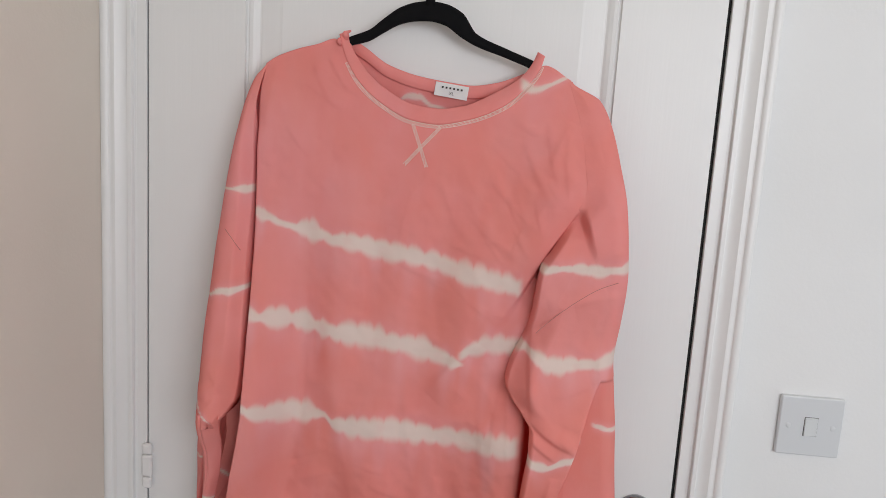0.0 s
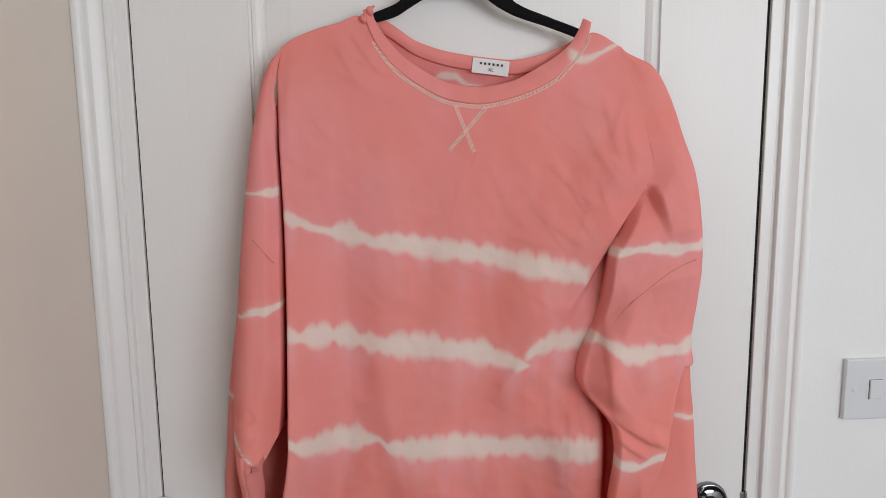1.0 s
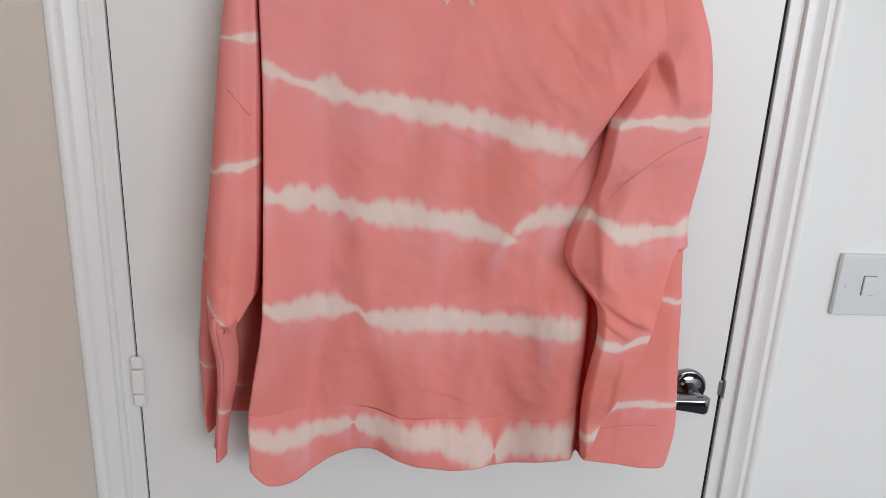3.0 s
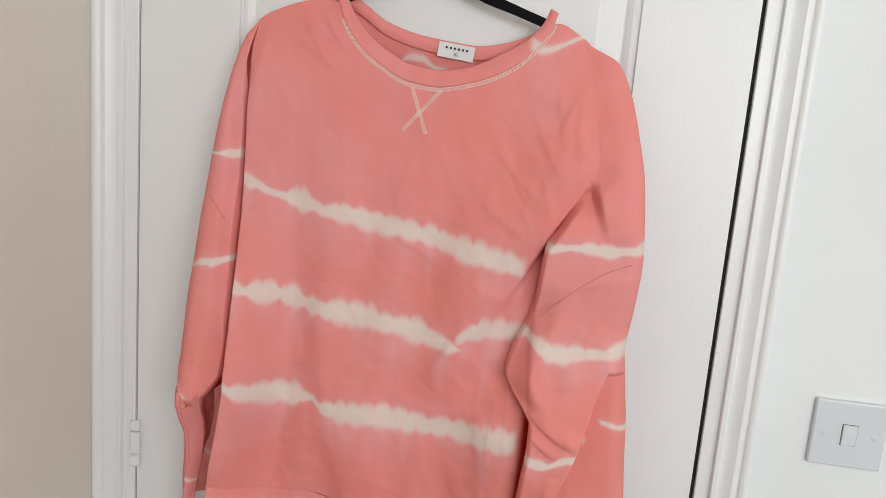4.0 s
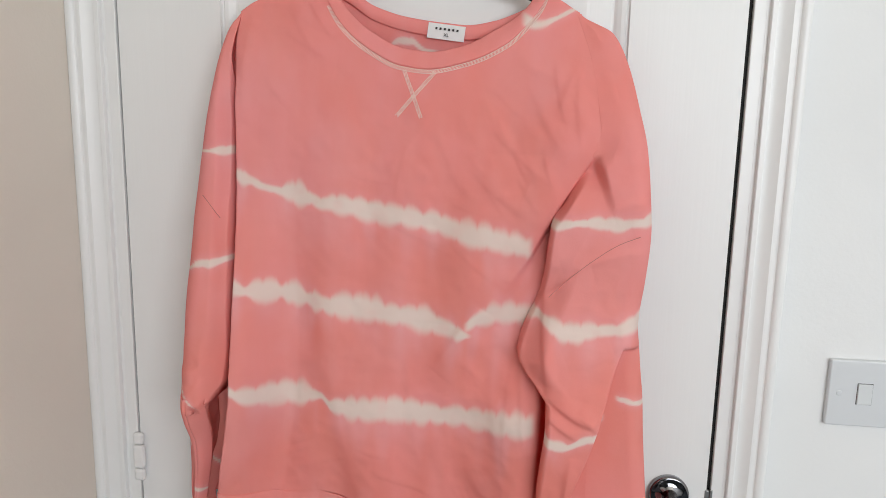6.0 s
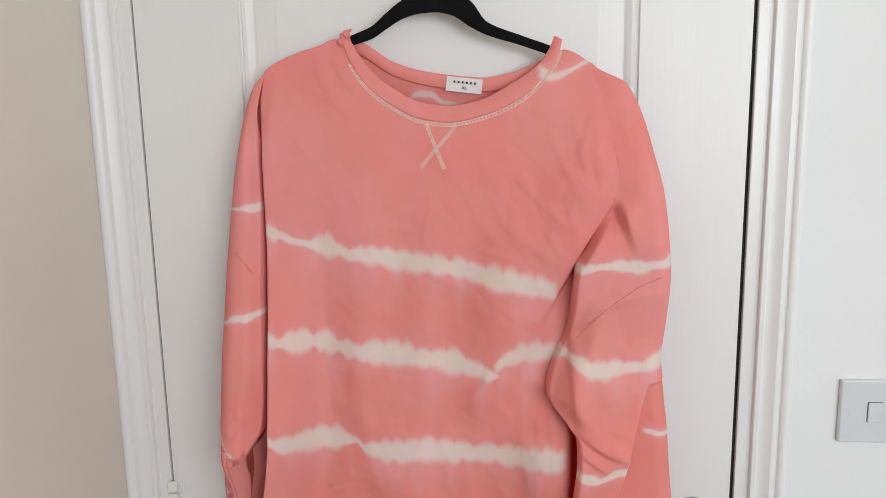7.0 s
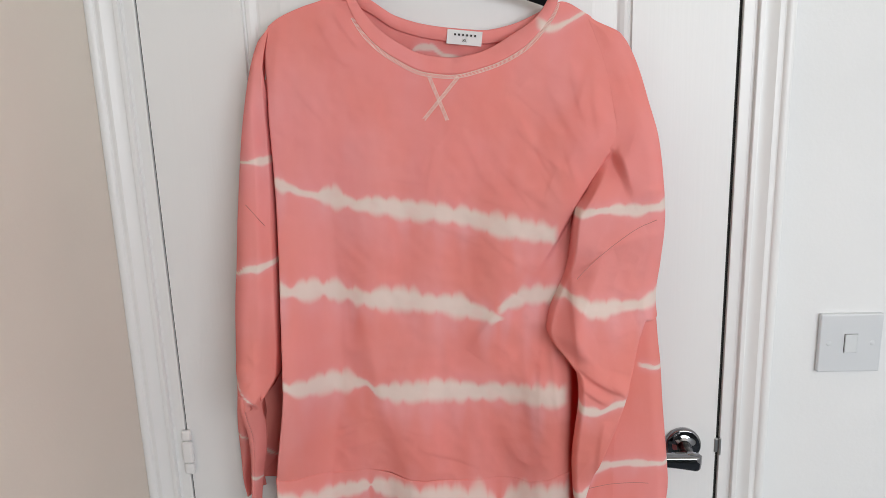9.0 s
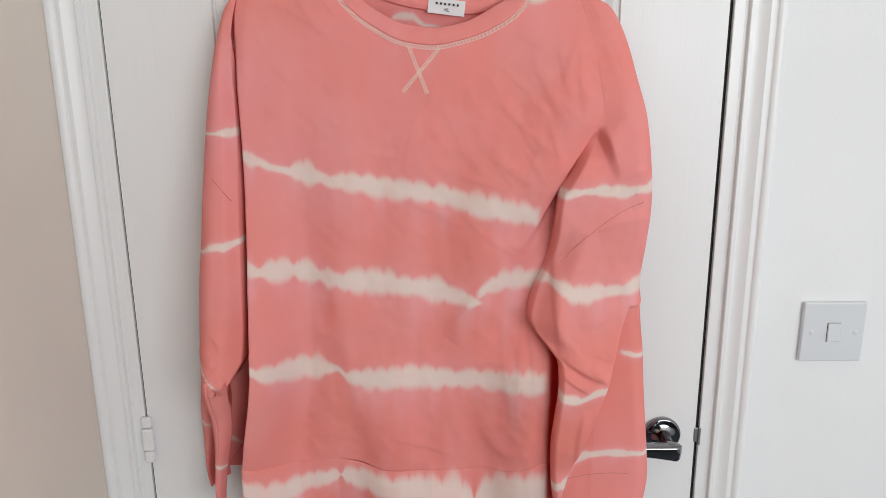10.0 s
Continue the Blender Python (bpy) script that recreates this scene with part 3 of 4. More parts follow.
def crumple(x, z, lean=0.5):
    """Soft facets that meet in fine pressed creases, as jersey shows after it has lain folded."""
    u, w = x + lean * z, z - 0.35 * lean * x
    return 0.0034 * np.abs(fold_a(u, w * 0.8)) + 0.0020 * np.abs(fold_b(u + 1.3, w)) + 0.0008 * np.abs(fold_c(u + 2.1, w))


def cloth(name, xs, ys, zs, bands, parent, label="", mat=None, thick=0.0014, axes=None):
    """One panel of jersey from grids of places, with its dye worked out on the flat pattern."""
    rows, cols = xs.shape
    px, pz = axes if axes else (xs, zs)
    dye, halo = np.zeros(xs.shape), np.zeros(xs.shape)
    for b in bands:
        core, run = b(px, pz)
        dye, halo = np.maximum(dye, core), np.maximum(halo, run)
    pale = 0.22 * ease(-0.1, 0.8, patches(px * 0.45, pz * 0.40)) + 0.08 * ease(0.0, 0.8, patches(px * 1.6 + 5, pz * 1.1))
    halo = np.clip(np.maximum(halo, 0) + pale * (1 - halo), 0, 1) * (0.0 if not bands else 1.0)
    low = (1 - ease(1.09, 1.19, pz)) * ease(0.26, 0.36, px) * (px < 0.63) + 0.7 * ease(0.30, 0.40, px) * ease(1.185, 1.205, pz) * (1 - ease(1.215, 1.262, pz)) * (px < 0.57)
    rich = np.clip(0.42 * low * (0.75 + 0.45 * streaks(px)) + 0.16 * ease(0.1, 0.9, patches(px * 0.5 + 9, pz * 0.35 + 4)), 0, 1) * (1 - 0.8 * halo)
    me = bpy.data.meshes.new(name)
    index = np.arange(rows * cols).reshape(rows, cols)
    quads = np.stack([index[:-1, :-1], index[:-1, 1:], index[1:, 1:], index[1:, :-1]], -1).reshape(-1, 4)
    me.from_pydata(np.stack([xs, ys, zs], -1).reshape(-1, 3).tolist(), [], quads.tolist())
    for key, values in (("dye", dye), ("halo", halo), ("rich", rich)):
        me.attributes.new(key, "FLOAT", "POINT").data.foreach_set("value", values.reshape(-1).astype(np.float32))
    me.polygons.foreach_set("use_smooth", np.ones(len(me.polygons), bool))
    me.materials.append(mat or JERSEY)
    ob = new(name, me)
    ob.parent = parent
    ob.matrix_parent_inverse = Matrix.Translation(-parent.location)
    if label:
        tagged(ob, label)
    k = ob.modifiers.new("thickness", "SOLIDIFY")
    k.thickness, k.offset = thick, 0.0
    return ob


shirt = tagged(empty("sweatshirt", (0.41, -0.03, 0.95)), "coral pink tie-dye cotton sweatshirt with white stripes on a hanger", "sweatshirt")
YB = -0.011      # where the cloth lies back against the door

shoulder_y = through_points([(0.93, -0.071), (1.2, -0.069), (1.45, -0.067), (1.56, -0.060), (1.60, -0.055), (1.65, -0.044), (1.70, -0.034)])
body_left = through_points([(0.93, 0.150), (0.974, 0.151), (1.02, 0.157), (1.06, 0.166), (1.12, 0.177), (1.16, 0.1845), (1.19, 0.1875), (1.25, 0.1885), (1.32, 0.1885), (1.39, 0.1875), (1.46, 0.1860), (1.546, 0.1835), (1.62, 0.1845), (1.652, 0.1885)])
left_swell = through_points([(0.93, 0.030), (1.02, 0.038), (1.12, 0.050), (1.19, 0.054), (1.26, 0.044), (1.32, 0.034), (1.40, 0.020), (1.46, 0.012), (1.55, 0.006), (1.62, 0.0)])
arm_line = through_points([(1.488, 0.624), (1.55, 0.622), (1.60, 0.615), (1.66, 0.598)])
fold_x = through_points([(1.262, 0.472), (1.275, 0.483), (1.331, 0.522), (1.366, 0.546), (1.393, 0.560), (1.438, 0.585), (1.491, 0.618)])
fold_deep = through_points([(1.262, 0.0), (1.30, 0.004), (1.34, 0.006), (1.39, 0.011), (1.44, 0.021), (1.465, 0.022), (1.493, 0.0)])
bulge = through_points([(1.28, 0.0), (1.33, 0.008), (1.39, 0.018), (1.44, 0.026), (1.49, 0.032), (1.55, 0.018), (1.60, 0.008), (1.65, 0.0)])
BODY_CREASES = creases([
    (0.452, 1.385, 0.525, 1.328, 0.0011, 0.006), (0.36, 1.412, 0.47, 1.362, 0.0006, 0.006), (0.59, 1.52, 0.545, 1.43, 0.0018, 0.011),
    (0.535, 1.515, 0.565, 1.44, 0.0016, 0.009), (0.46, 1.50, 0.565, 1.40, 0.0010, 0.008), (0.60, 1.60, 0.575, 1.53, 0.0030, 0.009),
    (0.285, 1.33, 0.345, 1.02, 0.0085, 0.026), (0.21, 1.33, 0.20, 1.00, 0.0025, 0.014), (0.40, 1.25, 0.43, 1.03, 0.0022, 0.014),
    (0.505, 1.25, 0.53, 1.06, 0.0030, 0.011), (0.545, 1.27, 0.552, 1.13, 0.0028, 0.007), (0.25, 1.665, 0.29, 1.60, 0.0030, 0.009), (0.272, 1.672, 0.305, 1.625, 0.0028, 0.006),
    (0.494, 1.305, 0.435, 1.220, 0.0055, 0.011), (0.20, 1.645, 0.195, 1.52, 0.0026, 0.010), (0.52, 1.60, 0.60, 1.57, 0.0022, 0.010),
    (0.36, 1.085, 0.45, 1.045, 0.0014, 0.005), (0.23, 1.10, 0.30, 1.13, 0.0010, 0.006), (0.43, 1.53, 0.47, 1.44, 0.0012, 0.009),
    (0.50, 1.565, 0.545, 1.525, 0.0008, 0.0042), (0.545, 1.555, 0.575, 1.535, 0.0008, 0.0038), (0.56, 1.50, 0.578, 1.44, 0.0010, 0.0038), (0.53, 1.47, 0.56, 1.42, 0.0008, 0.0042),
    (0.49, 1.46, 0.53, 1.405, 0.0007, 0.0042), (0.385, 1.40, 0.455, 1.375, 0.0006, 0.0038), (0.52, 1.36, 0.49, 1.33, 0.0007, 0.0042), (0.24, 1.09, 0.29, 1.115, 0.0007, 0.0038),
    (0.25, 1.075, 0.33, 1.10, 0.0006, 0.0042), (0.535, 1.25, 0.525, 1.10, 0.0022, 0.0070), (0.475, 1.12, 0.50, 1.05, 0.0008, 0.0075), (0.565, 1.25, 0.56, 1.07, 0.0024, 0.0070),
    (0.555, 1.475, 0.535, 1.425, 0.0009, 0.0036), (0.575, 1.525, 0.592, 1.500, 0.0010, 0.0040), (0.505, 1.535, 0.522, 1.500, 0.0008, 0.0036), (0.455, 1.43, 0.50, 1.418, 0.0006, 0.0036), (0.33, 1.46, 0.39, 1.45, 0.0005, 0.0045),
    (0.598, 1.585, 0.603, 1.50, 0.0022, 0.0065), (0.570, 1.60, 0.588, 1.515, 0.0018, 0.0060), (0.54, 1.575, 0.583, 1.49, 0.0016, 0.0065), (0.50, 1.52, 0.57, 1.455, 0.0014, 0.0060), (0.472, 1.475, 0.545, 1.415, 0.0014, 0.0065), (0.525, 1.50, 0.548, 1.455, 0.0013, 0.0045),
    (0.40, 1.50, 0.385, 1.43, 0.0012, 0.0060), (0.37, 1.46, 0.425, 1.525, 0.0008, 0.0050), (0.255, 1.655, 0.33, 1.615, 0.0020, 0.0080), (0.235, 1.64, 0.30, 1.60, 0.0014, 0.0070),
    (0.515, 1.345, 0.545, 1.335, 0.0008, 0.0036), (0.47, 1.235, 0.50, 1.21, 0.0008, 0.0042), (0.34, 1.115, 0.39, 1.10, 0.0007, 0.0042), (0.26, 1.22, 0.33, 1.235, 0.0005, 0.0050), (0.22, 1.58, 0.26, 1.53, 0.0008, 0.0050),
])


def body_y(x, z):
    """Depth of the body's front cloth."""
    x, z = np.asarray(x, float), np.asarray(z, float)
    front = shoulder_y(z) - bulge(z) * ease(-0.13, 0.0, x - fold_x(np.minimum(z, 1.49))) - 0.030 * ease(0.46, 0.55, x) * (1 - ease(0.566, 0.584, x)) * (1 - ease(1.16, 1.25, z))
    loose = 1 - ease(1.35, 1.62, z)
    front = front - loose * (0.0045 * np.sin((x - 0.145) * 34 + 5 * (z - 1.0)) + 0.0025 * np.sin(x * 71 + 2.0 - 7 * z))
    front = front + 0.0040 * sag(x, z * 0.6) * (0.3 + loose) + 0.0015 * ripple(x, z) + 0.0005 * pucker(x, z)
    front = front + BODY_CREASES(x, z)
    slack = 0.14 + 0.62 * ease(0.42, 0.54, x) * ease(1.36, 1.44, z) * (1 - ease(1.56, 1.62, z)) + 0.65 * ease(0.44, 0.52, x) * (1 - ease(1.26, 1.32, z)) + 0.35 * (1 - ease(1.06, 1.14, z))
    front = front + np.clip(slack, 0, 1) * crumple(x, z)
    front = front + fold_deep(z) * ease(0.0, 1.0, (x - fold_x(z)) / (0.007 + 0.030 * np.clip((1.37 - z) / 0.1, 0, 1))) * (z > 1.262) * (z < 1.493)
    front = front - left_swell(z) * (1 - ease(0.0, 0.075, x - body_left(z)))
    gone = 1 - ease(1.515, 1.605, z)
    d = np.clip((x - body_left(z)) / 0.005, 0, 1)
    tuck = gone * (0.036 + 0.020 * (1 - ease(1.14, 1.24, z))) + left_swell(z)
    front = front + tuck * (1 - np.sqrt(1 - (1 - d) ** 2))
    return front


body_top = through_points([(0.1885, 1.655), (0.204, 1.666), (0.231, 1.677), (0.258, 1.685), (0.279, 1.693), (0.288, 1.690), (0.296, 1.672), (0.317, 1.638), (0.35, 1.611), (0.39, 1.592), (0.424, 1.588), (0.466, 1.596), (0.513, 1.617), (0.54, 1.643), (0.554, 1.668), (0.562, 1.672), (0.597, 1.654)])
hem_seam = through_points([(0.148, 1.057), (0.185, 1.045), (0.241, 1.038), (0.288, 1.044), (0.35, 1.033), (0.427, 1.028), (0.505, 1.034), (0.57, 1.056), (0.66, 1.062)])
hem_low = through_points([(0.148, 1.003), (0.163, 0.987), (0.191, 0.955), (0.219, 0.944), (0.242, 0.955), (0.271, 0.971), (0.307, 0.977), (0.344, 0.970), (0.389, 0.961), (0.426, 0.958), (0.479, 0.961), (0.54, 0.981), (0.565, 0.984), (0.60, 0.974), (0.66, 0.968)])


def body_right(z):
    return np.where(z > 1.488, arm_line(z) + 0.004 * ease(1.655, 1.62, z), arm_line(1.488) + 0.004 + 0.018 * ease(0, 0.02, 1.488 - z))


def body_panel():
    s, v = np.meshgrid(np.linspace(0, 1, 300), np.linspace(0, 1, 380))
    x0 = 0.1885 + s * (0.597 - 0.1885)
    hem_x = 0.148 + s * (0.65 - 0.148)
    z = hem_seam(hem_x) + (body_top(x0) - hem_seam(hem_x)) * v
    left, right = body_left(z), body_right(z)
    z_top = body_top(x0)
    at_top = body_left(z_top) + s * (body_right(z_top) - body_left(z_top))
    x = left + s * (right - left) + (x0 - at_top) * ease(0.70, 1.0, v)
    y = body_y(x, z)
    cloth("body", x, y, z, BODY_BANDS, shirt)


def hem_band():
    s, v = np.meshgrid(np.linspace(0, 1, 320), np.linspace(0, 1, 50))
    x0 = 0.153 + 0.007 * v
    xb = x0 + s * (0.65 - x0)
    zs, zl = hem_seam(xb) + 0.006 * (1 - ease(0.16, 0.27, xb)), hem_low(xb)
    z = zl + (zs - zl) * v
    y = body_y(np.maximum(xb, body_left(z)), zs) - 0.0022 * np.sin(np.pi * np.clip(v * 1.0, 0, 1)) ** 0.6 + 0.0002
    y = y - (1 - v) * (0.010 * np.sin((xb - 0.13) * 27) * ease(0.15, 0.2, xb)) + 0.0008 * ripple(xb * 2, z * 0.6)
    d = np.clip((xb - x0) / 0.007, 0, 1)
    y = YB + (y - YB) * (0.15 + 0.85 * np.sqrt(1 - (1 - d) ** 2))
    cloth("hem_band", xb, y, z, BODY_BANDS, shirt, "deep folded hem band with a bleached stripe", thick=0.0026)


body_panel()
hem_band()

# back panel, seen inside the neck
back_top = through_points([(0.19, 1.645), (0.25, 1.672), (0.30, 1.694), (0.317, 1.686), (0.351, 1.664), (0.393, 1.651), (0.442, 1.644), (0.466, 1.642), (0.498, 1.647), (0.537, 1.662), (0.556, 1.672), (0.61, 1.645)])
s, v = np.meshgrid(np.linspace(0, 1, 270), np.linspace(0, 1, 300))
back_edge = through_points([(0.0, 0.112), (0.30, 0.118), (0.40, 0.138), (0.80, 0.172), (0.92, 0.188), (1.0, 0.19)])
back_far = through_points([(0.0, 0.668), (0.55, 0.665), (0.80, 0.640), (0.95, 0.612), (1.0, 0.61)])
x = back_edge(v) + s * (back_far(v) - back_edge(v))
low = 1.004 - 0.030 * ease(0.16, 0.25, x)
z = low + (back_top(x) - 0.0155 - low) * v
cloth("back_panel", x, -0.013 - 0.008 * ease(1.60, 1.64, z) + 0.004 * sag(x * 2, z * 1.5) + 0.002 * ripple(x, z), z, BACK_BANDS, shirt)
s, v = np.meshgrid(np.linspace(0, 1, 170), np.linspace(0, 1, 14))
x = 0.293 + s * (0.563 - 0.293)
z = back_top(x) - 0.0165 + 0.0165 * v
cloth("neckband", x, -0.0235 - 0.002 * np.sin(np.pi * v), z, [], shirt, "ribbed back neckband", thick=0.0022)

# front neckband: a double strip that runs from shoulder to shoulder
neck_low = through_points([(0.0, 1.699), (0.045, 1.673), (0.13, 1.638), (0.24, 1.611), (0.37, 1.592), (0.49, 1.588), (0.62, 1.596), (0.78, 1.617), (0.89, 1.643), (0.97, 1.668), (1.0, 1.684)])
neck_low_x = through_points([(0.0, 0.2865), (0.045, 0.295), (0.13, 0.317), (0.24, 0.350), (0.37, 0.390), (0.49, 0.424), (0.62, 0.466), (0.78, 0.513), (0.89, 0.540), (0.97, 0.556), (1.0, 0.560)])
neck_up = through_points([(0.0, 1.702), (0.045, 1.686), (0.13, 1.653), (0.24, 1.629), (0.37, 1.6115), (0.49, 1.6075), (0.62, 1.613), (0.78, 1.633), (0.89, 1.655), (0.97, 1.676), (1.0, 1.689)])
neck_up_x = through_points([(0.0, 0.296), (0.045, 0.301), (0.13, 0.324), (0.24, 0.354), (0.37, 0.391), (0.49, 0.425), (0.62, 0.459), (0.78, 0.500), (0.89, 0.532), (0.97, 0.547), (1.0, 0.552)])
u, v = np.meshgrid(np.linspace(0, 1, 260), np.linspace(0, 1, 22))
x = neck_low_x(u) * (1 - v) + neck_up_x(u) * v
z = neck_low(u) * (1 - v) + neck_up(u) * v
y = body_y(x, np.minimum(z, 1.68)) - 0.0007 - 0.0016 * np.sin(np.pi * v) ** 0.7 + 0.0045 * v + 0.0006 * np.sin(u * 55) * v
cloth("neckband", x, y, z, BODY_BANDS[5:], shirt, "plain folded front neckband", thick=0.0026)

# the twisted fold where the neckband turns over the hanger
twist = [(0.2835 + 0.0022 * math.sin(a * 2.2) + 0.0025 * a, -0.036 + 0.004 * math.cos(a * 2.2), 1.683 + 0.0036 * a) for a in np.linspace(0, 6, 26)]

part("neckband_twist", tube(twist, [0.0014 + 0.0030 * math.sin(math.pi * i / 25) for i in range(26)], 12), JERSEY, shirt, "neckband twisted over the hanger", smooth=True)


def sleeve_grid(z_low, z_high, rows, cols, inner, outer, low_at=None, high_at=None):
    s, v = np.meshgrid(np.linspace(0, 1, cols), np.linspace(0, 1, rows))
    zl, zh = (low_at(s) if low_at else z_low), (high_at(s) if high_at else z_high)
    z = zl + (zh - zl) * v
    xi, xo = inner(z), outer(z)
    return s, v, xi + s * (xo - xi), z, np.abs(xo - xi)


def wrapped(s, v, z, inner, outer, depth, radius, middle):
    """Bends a sleeve round its outer edge: the first 3/4 of its columns face the room, the last 1/4 turn back to the door."""
    xi, xo = inner(z), outer(z)
    way = np.sign(xo - xi)
    r = np.minimum(radius, 0.55 * np.abs(xo - xi))
    front = np.clip(s / 0.75, 0, 1)
    a = np.clip((s - 0.75) / 0.25, 0, 1) * np.pi
    x = xi + (xo - way * r - xi) * front + way * r * np.sin(a)
    y = depth(np.where(a > 0, xo - way * r, x), z)
    mid = middle(z)
    return x, mid + (y - mid) * np.cos(a), np.abs(xo - xi) * front


# sleeve that hangs straight, folded at its elbow
l_out = through_points([(1.135, 0.136), (1.155, 0.129), (1.18, 0.1235), (1.21, 0.1220), (1.25, 0.1235), (1.30, 0.1272), (1.35, 0.1322), (1.40, 0.1368), (1.45, 0.1412), (1.50, 0.1462), (1.55, 0.1525), (1.60, 0.1615), (1.636, 0.173), (1.652, 0.187), (1.657, 0.191)])
l_back = through_points([(0.98, 0.093), (1.0, 0.0905), (1.083, 0.087), (1.146, 0.092), (1.222, 0.099), (1.328, 0.114), (1.40, 0.122), (1.485, 0.133), (1.55, 0.143), (1.60, 0.156)])
l_in = through_points([(1.15, 0.168), (1.18, 0.1735), (1.208, 0.1805), (1.25, 0.1842), (1.30, 0.1858), (1.40, 0.1855), (1.487, 0.1840), (1.55, 0.1822), (1.60, 0.1822), (1.62, 0.1840), (1.652, 0.1895), (1.657, 0.1915)])
l_deep = through_points([(1.10, -0.120), (1.165, -0.142), (1.2, -0.136), (1.25, -0.126), (1.30, -0.121), (1.35, -0.115), (1.40, -0.108), (1.45, -0.096), (1.52, -0.083), (1.58, -0.070), (1.62, -0.057), (1.657, -0.043)])
L_CREASES = creases([(0.168, 1.235, 0.12, 1.20, 0.0026, 0.006), (0.165, 1.215, 0.118, 1.165, 0.003, 0.006), (0.14, 1.26, 0.175, 1.21, 0.002, 0.007), (0.15, 1.62, 0.165, 1.50, 0.0016, 0.008), (0.13, 1.40, 0.15, 1.25, 0.0015, 0.010)])


def straight_sleeve():
    low = lambda q: np.where(q < 0.235, 1.204 - 0.024 * q / 0.235, 1.180 - 0.012 * ease(0.235, 0.5, q))
    s, v, x, z, w = sleeve_grid(0, 0, 300, 84, l_in, l_out, low_at=low, high_at=lambda q: 1.657 + 0 * q)
    drape = lambda x, z: l_deep(z) + 0.0022 * sag(x * 1.4, z * 0.7) + 0.0009 * ripple(x, z) + 0.0003 * pucker(x, z) + L_CREASES(x, z) + 0.45 * crumple(x + 5, z, 0.3)
    x, y, reach = wrapped(s, v, z, l_in, l_out, drape, 0.026, through_points([(1.1, -0.070), (1.3, -0.072), (1.4, -0.070), (1.5, -0.060), (1.55, -0.050), (1.6, -0.040), (1.66, -0.030)]))
    gone = 1 - ease(1.515, 1.605, z)
    di = np.clip(reach / 0.0045, 0, 1)
    y = y + gone * 0.055 * (1 - np.sqrt(1 - (1 - di) ** 2))
    y = y + 0.016 * (1 - ease(0.0, 0.034, reach)) * ease(1.21, 1.30, z) * (1 - ease(1.52, 1.60, z)) * (s < 0.75)
    y = y + 0.024 * ease(0.157, 0.182, x) * (1 - ease(1.21, 1.30, z)) * (s < 0.75)
    y = y + 0.060 * np.clip(1 - v / 0.007, 0, 1) ** 2 * (1 - ease(0.26, 0.34, s))
    y = y + 0.011 * (1 - ease(0.0, 0.03, v)) * ease(0.26, 0.36, s) * (s < 0.75)
    sleeve_ob = cloth("sleeve", x, y, z, LEFT_BANDS, shirt, "long straight sleeve folded at the elbow")
    pts = [(0.157 + 0.0245 * q, 1.434 - 0.026 * q) for q in np.linspace(0, 1, 20)]
    part("seam", tube([(a, float(drape(np.array(a), np.array(b))) - 0.0005, b) for a, b in pts], 0.00045, 5), THREAD_DARK, sleeve_ob)
    # back of the sleeve, which shows past its outer edge and in the shade under the elbow fold
    s, v = np.meshgrid(np.linspace(0, 1, 70), np.linspace(0, 1, 220))
    z = 0.983 + 0.607 * v + 0.012 * (s - 0.3) * (1 - v)
    x = l_back(z) + s * (0.030 + 0.050 * ease(1.0, 1.08, z) - 0.045 * ease(1.30, 1.55, z))
    do = np.clip(s * 0.07 / 0.018, 0, 1)
    lie = -0.016 - 0.020 * (1 - ease(0.15, 0.42, s)) * (1 - ease(1.2, 1.5, z)) + 0.002 * ripple(x, z)
    y = YB + (lie - YB) * np.sqrt(1 - (1 - do) ** 2)
    cloth("sleeve_underside", x, y, z, LEFT_BANDS, sleeve_ob)
    # front of the forearm and cuff, which runs on below the elbow
    s, v = np.meshgrid(np.linspace(0, 1, 60), np.linspace(0, 1, 150))
    z = 0.968 + 0.010 * np.abs(s - 0.45) + v * (1.188 - 0.968)
    left = through_points([(0.96, 0.113), (1.0, 0.117), (1.06, 0.1215), (1.10, 0.1235), (1.15, 0.1235), (1.19, 0.1235)])
    right = through_points([(0.96, 0.127), (1.0, 0.132), (1.046, 0.140), (1.09, 0.151), (1.125, 0.156), (1.16, 0.158), (1.19, 0.160)])
    x = left(z) + s * (right(z) - left(z))
    front = through_points([(0.96, -0.082), (1.06, -0.097), (1.12, -0.112), (1.155, -0.131), (1.178, -0.1395), (1.19, -0.139)])
    ridge = 1 - np.where(s < 0.5, 2.2 * (s - 0.5) ** 2, 0.9 * (s - 0.5) ** 2)
    y = 0.75 * (front(z) - YB) * ridge + YB + 0.25 * (front(z) - YB) + 0.0012 * np.exp(-((s - 0.55) / 0.03) ** 2) + 0.0011 * ripple(x * 2, z)
    y = y + 0.0020 * sag(x * 3, z * 2.5) * ease(0.55, 1.0, s)
    cloth("cuff", x, y, z, LEFT_BANDS, sleeve_ob, thick=0.0016)
    edge_y = y[:, -1:]
    w = np.clip(s, 0, 1)
    cloth("sleeve_gusset", right(z) - 0.0008 - 0.020 * ease(0.0, 0.7, w) + 0.002 * ripple(w * 0.2, z * 2), edge_y + (-0.030 - edge_y) * w, z, [], sleeve_ob)
    pts = [(float(left(q) + 0.56 * (right(q) - left(q))), q) for q in np.linspace(1.062, 1.172, 30)]
    lift = lambda a, q: YB + (float(front(q)) - YB) * (1 - 0.75 * 0.9 * 0.06 ** 2) + 0.0012 * 0.96 + 0.0011 * float(ripple(np.array(a * 2), np.array(q)))
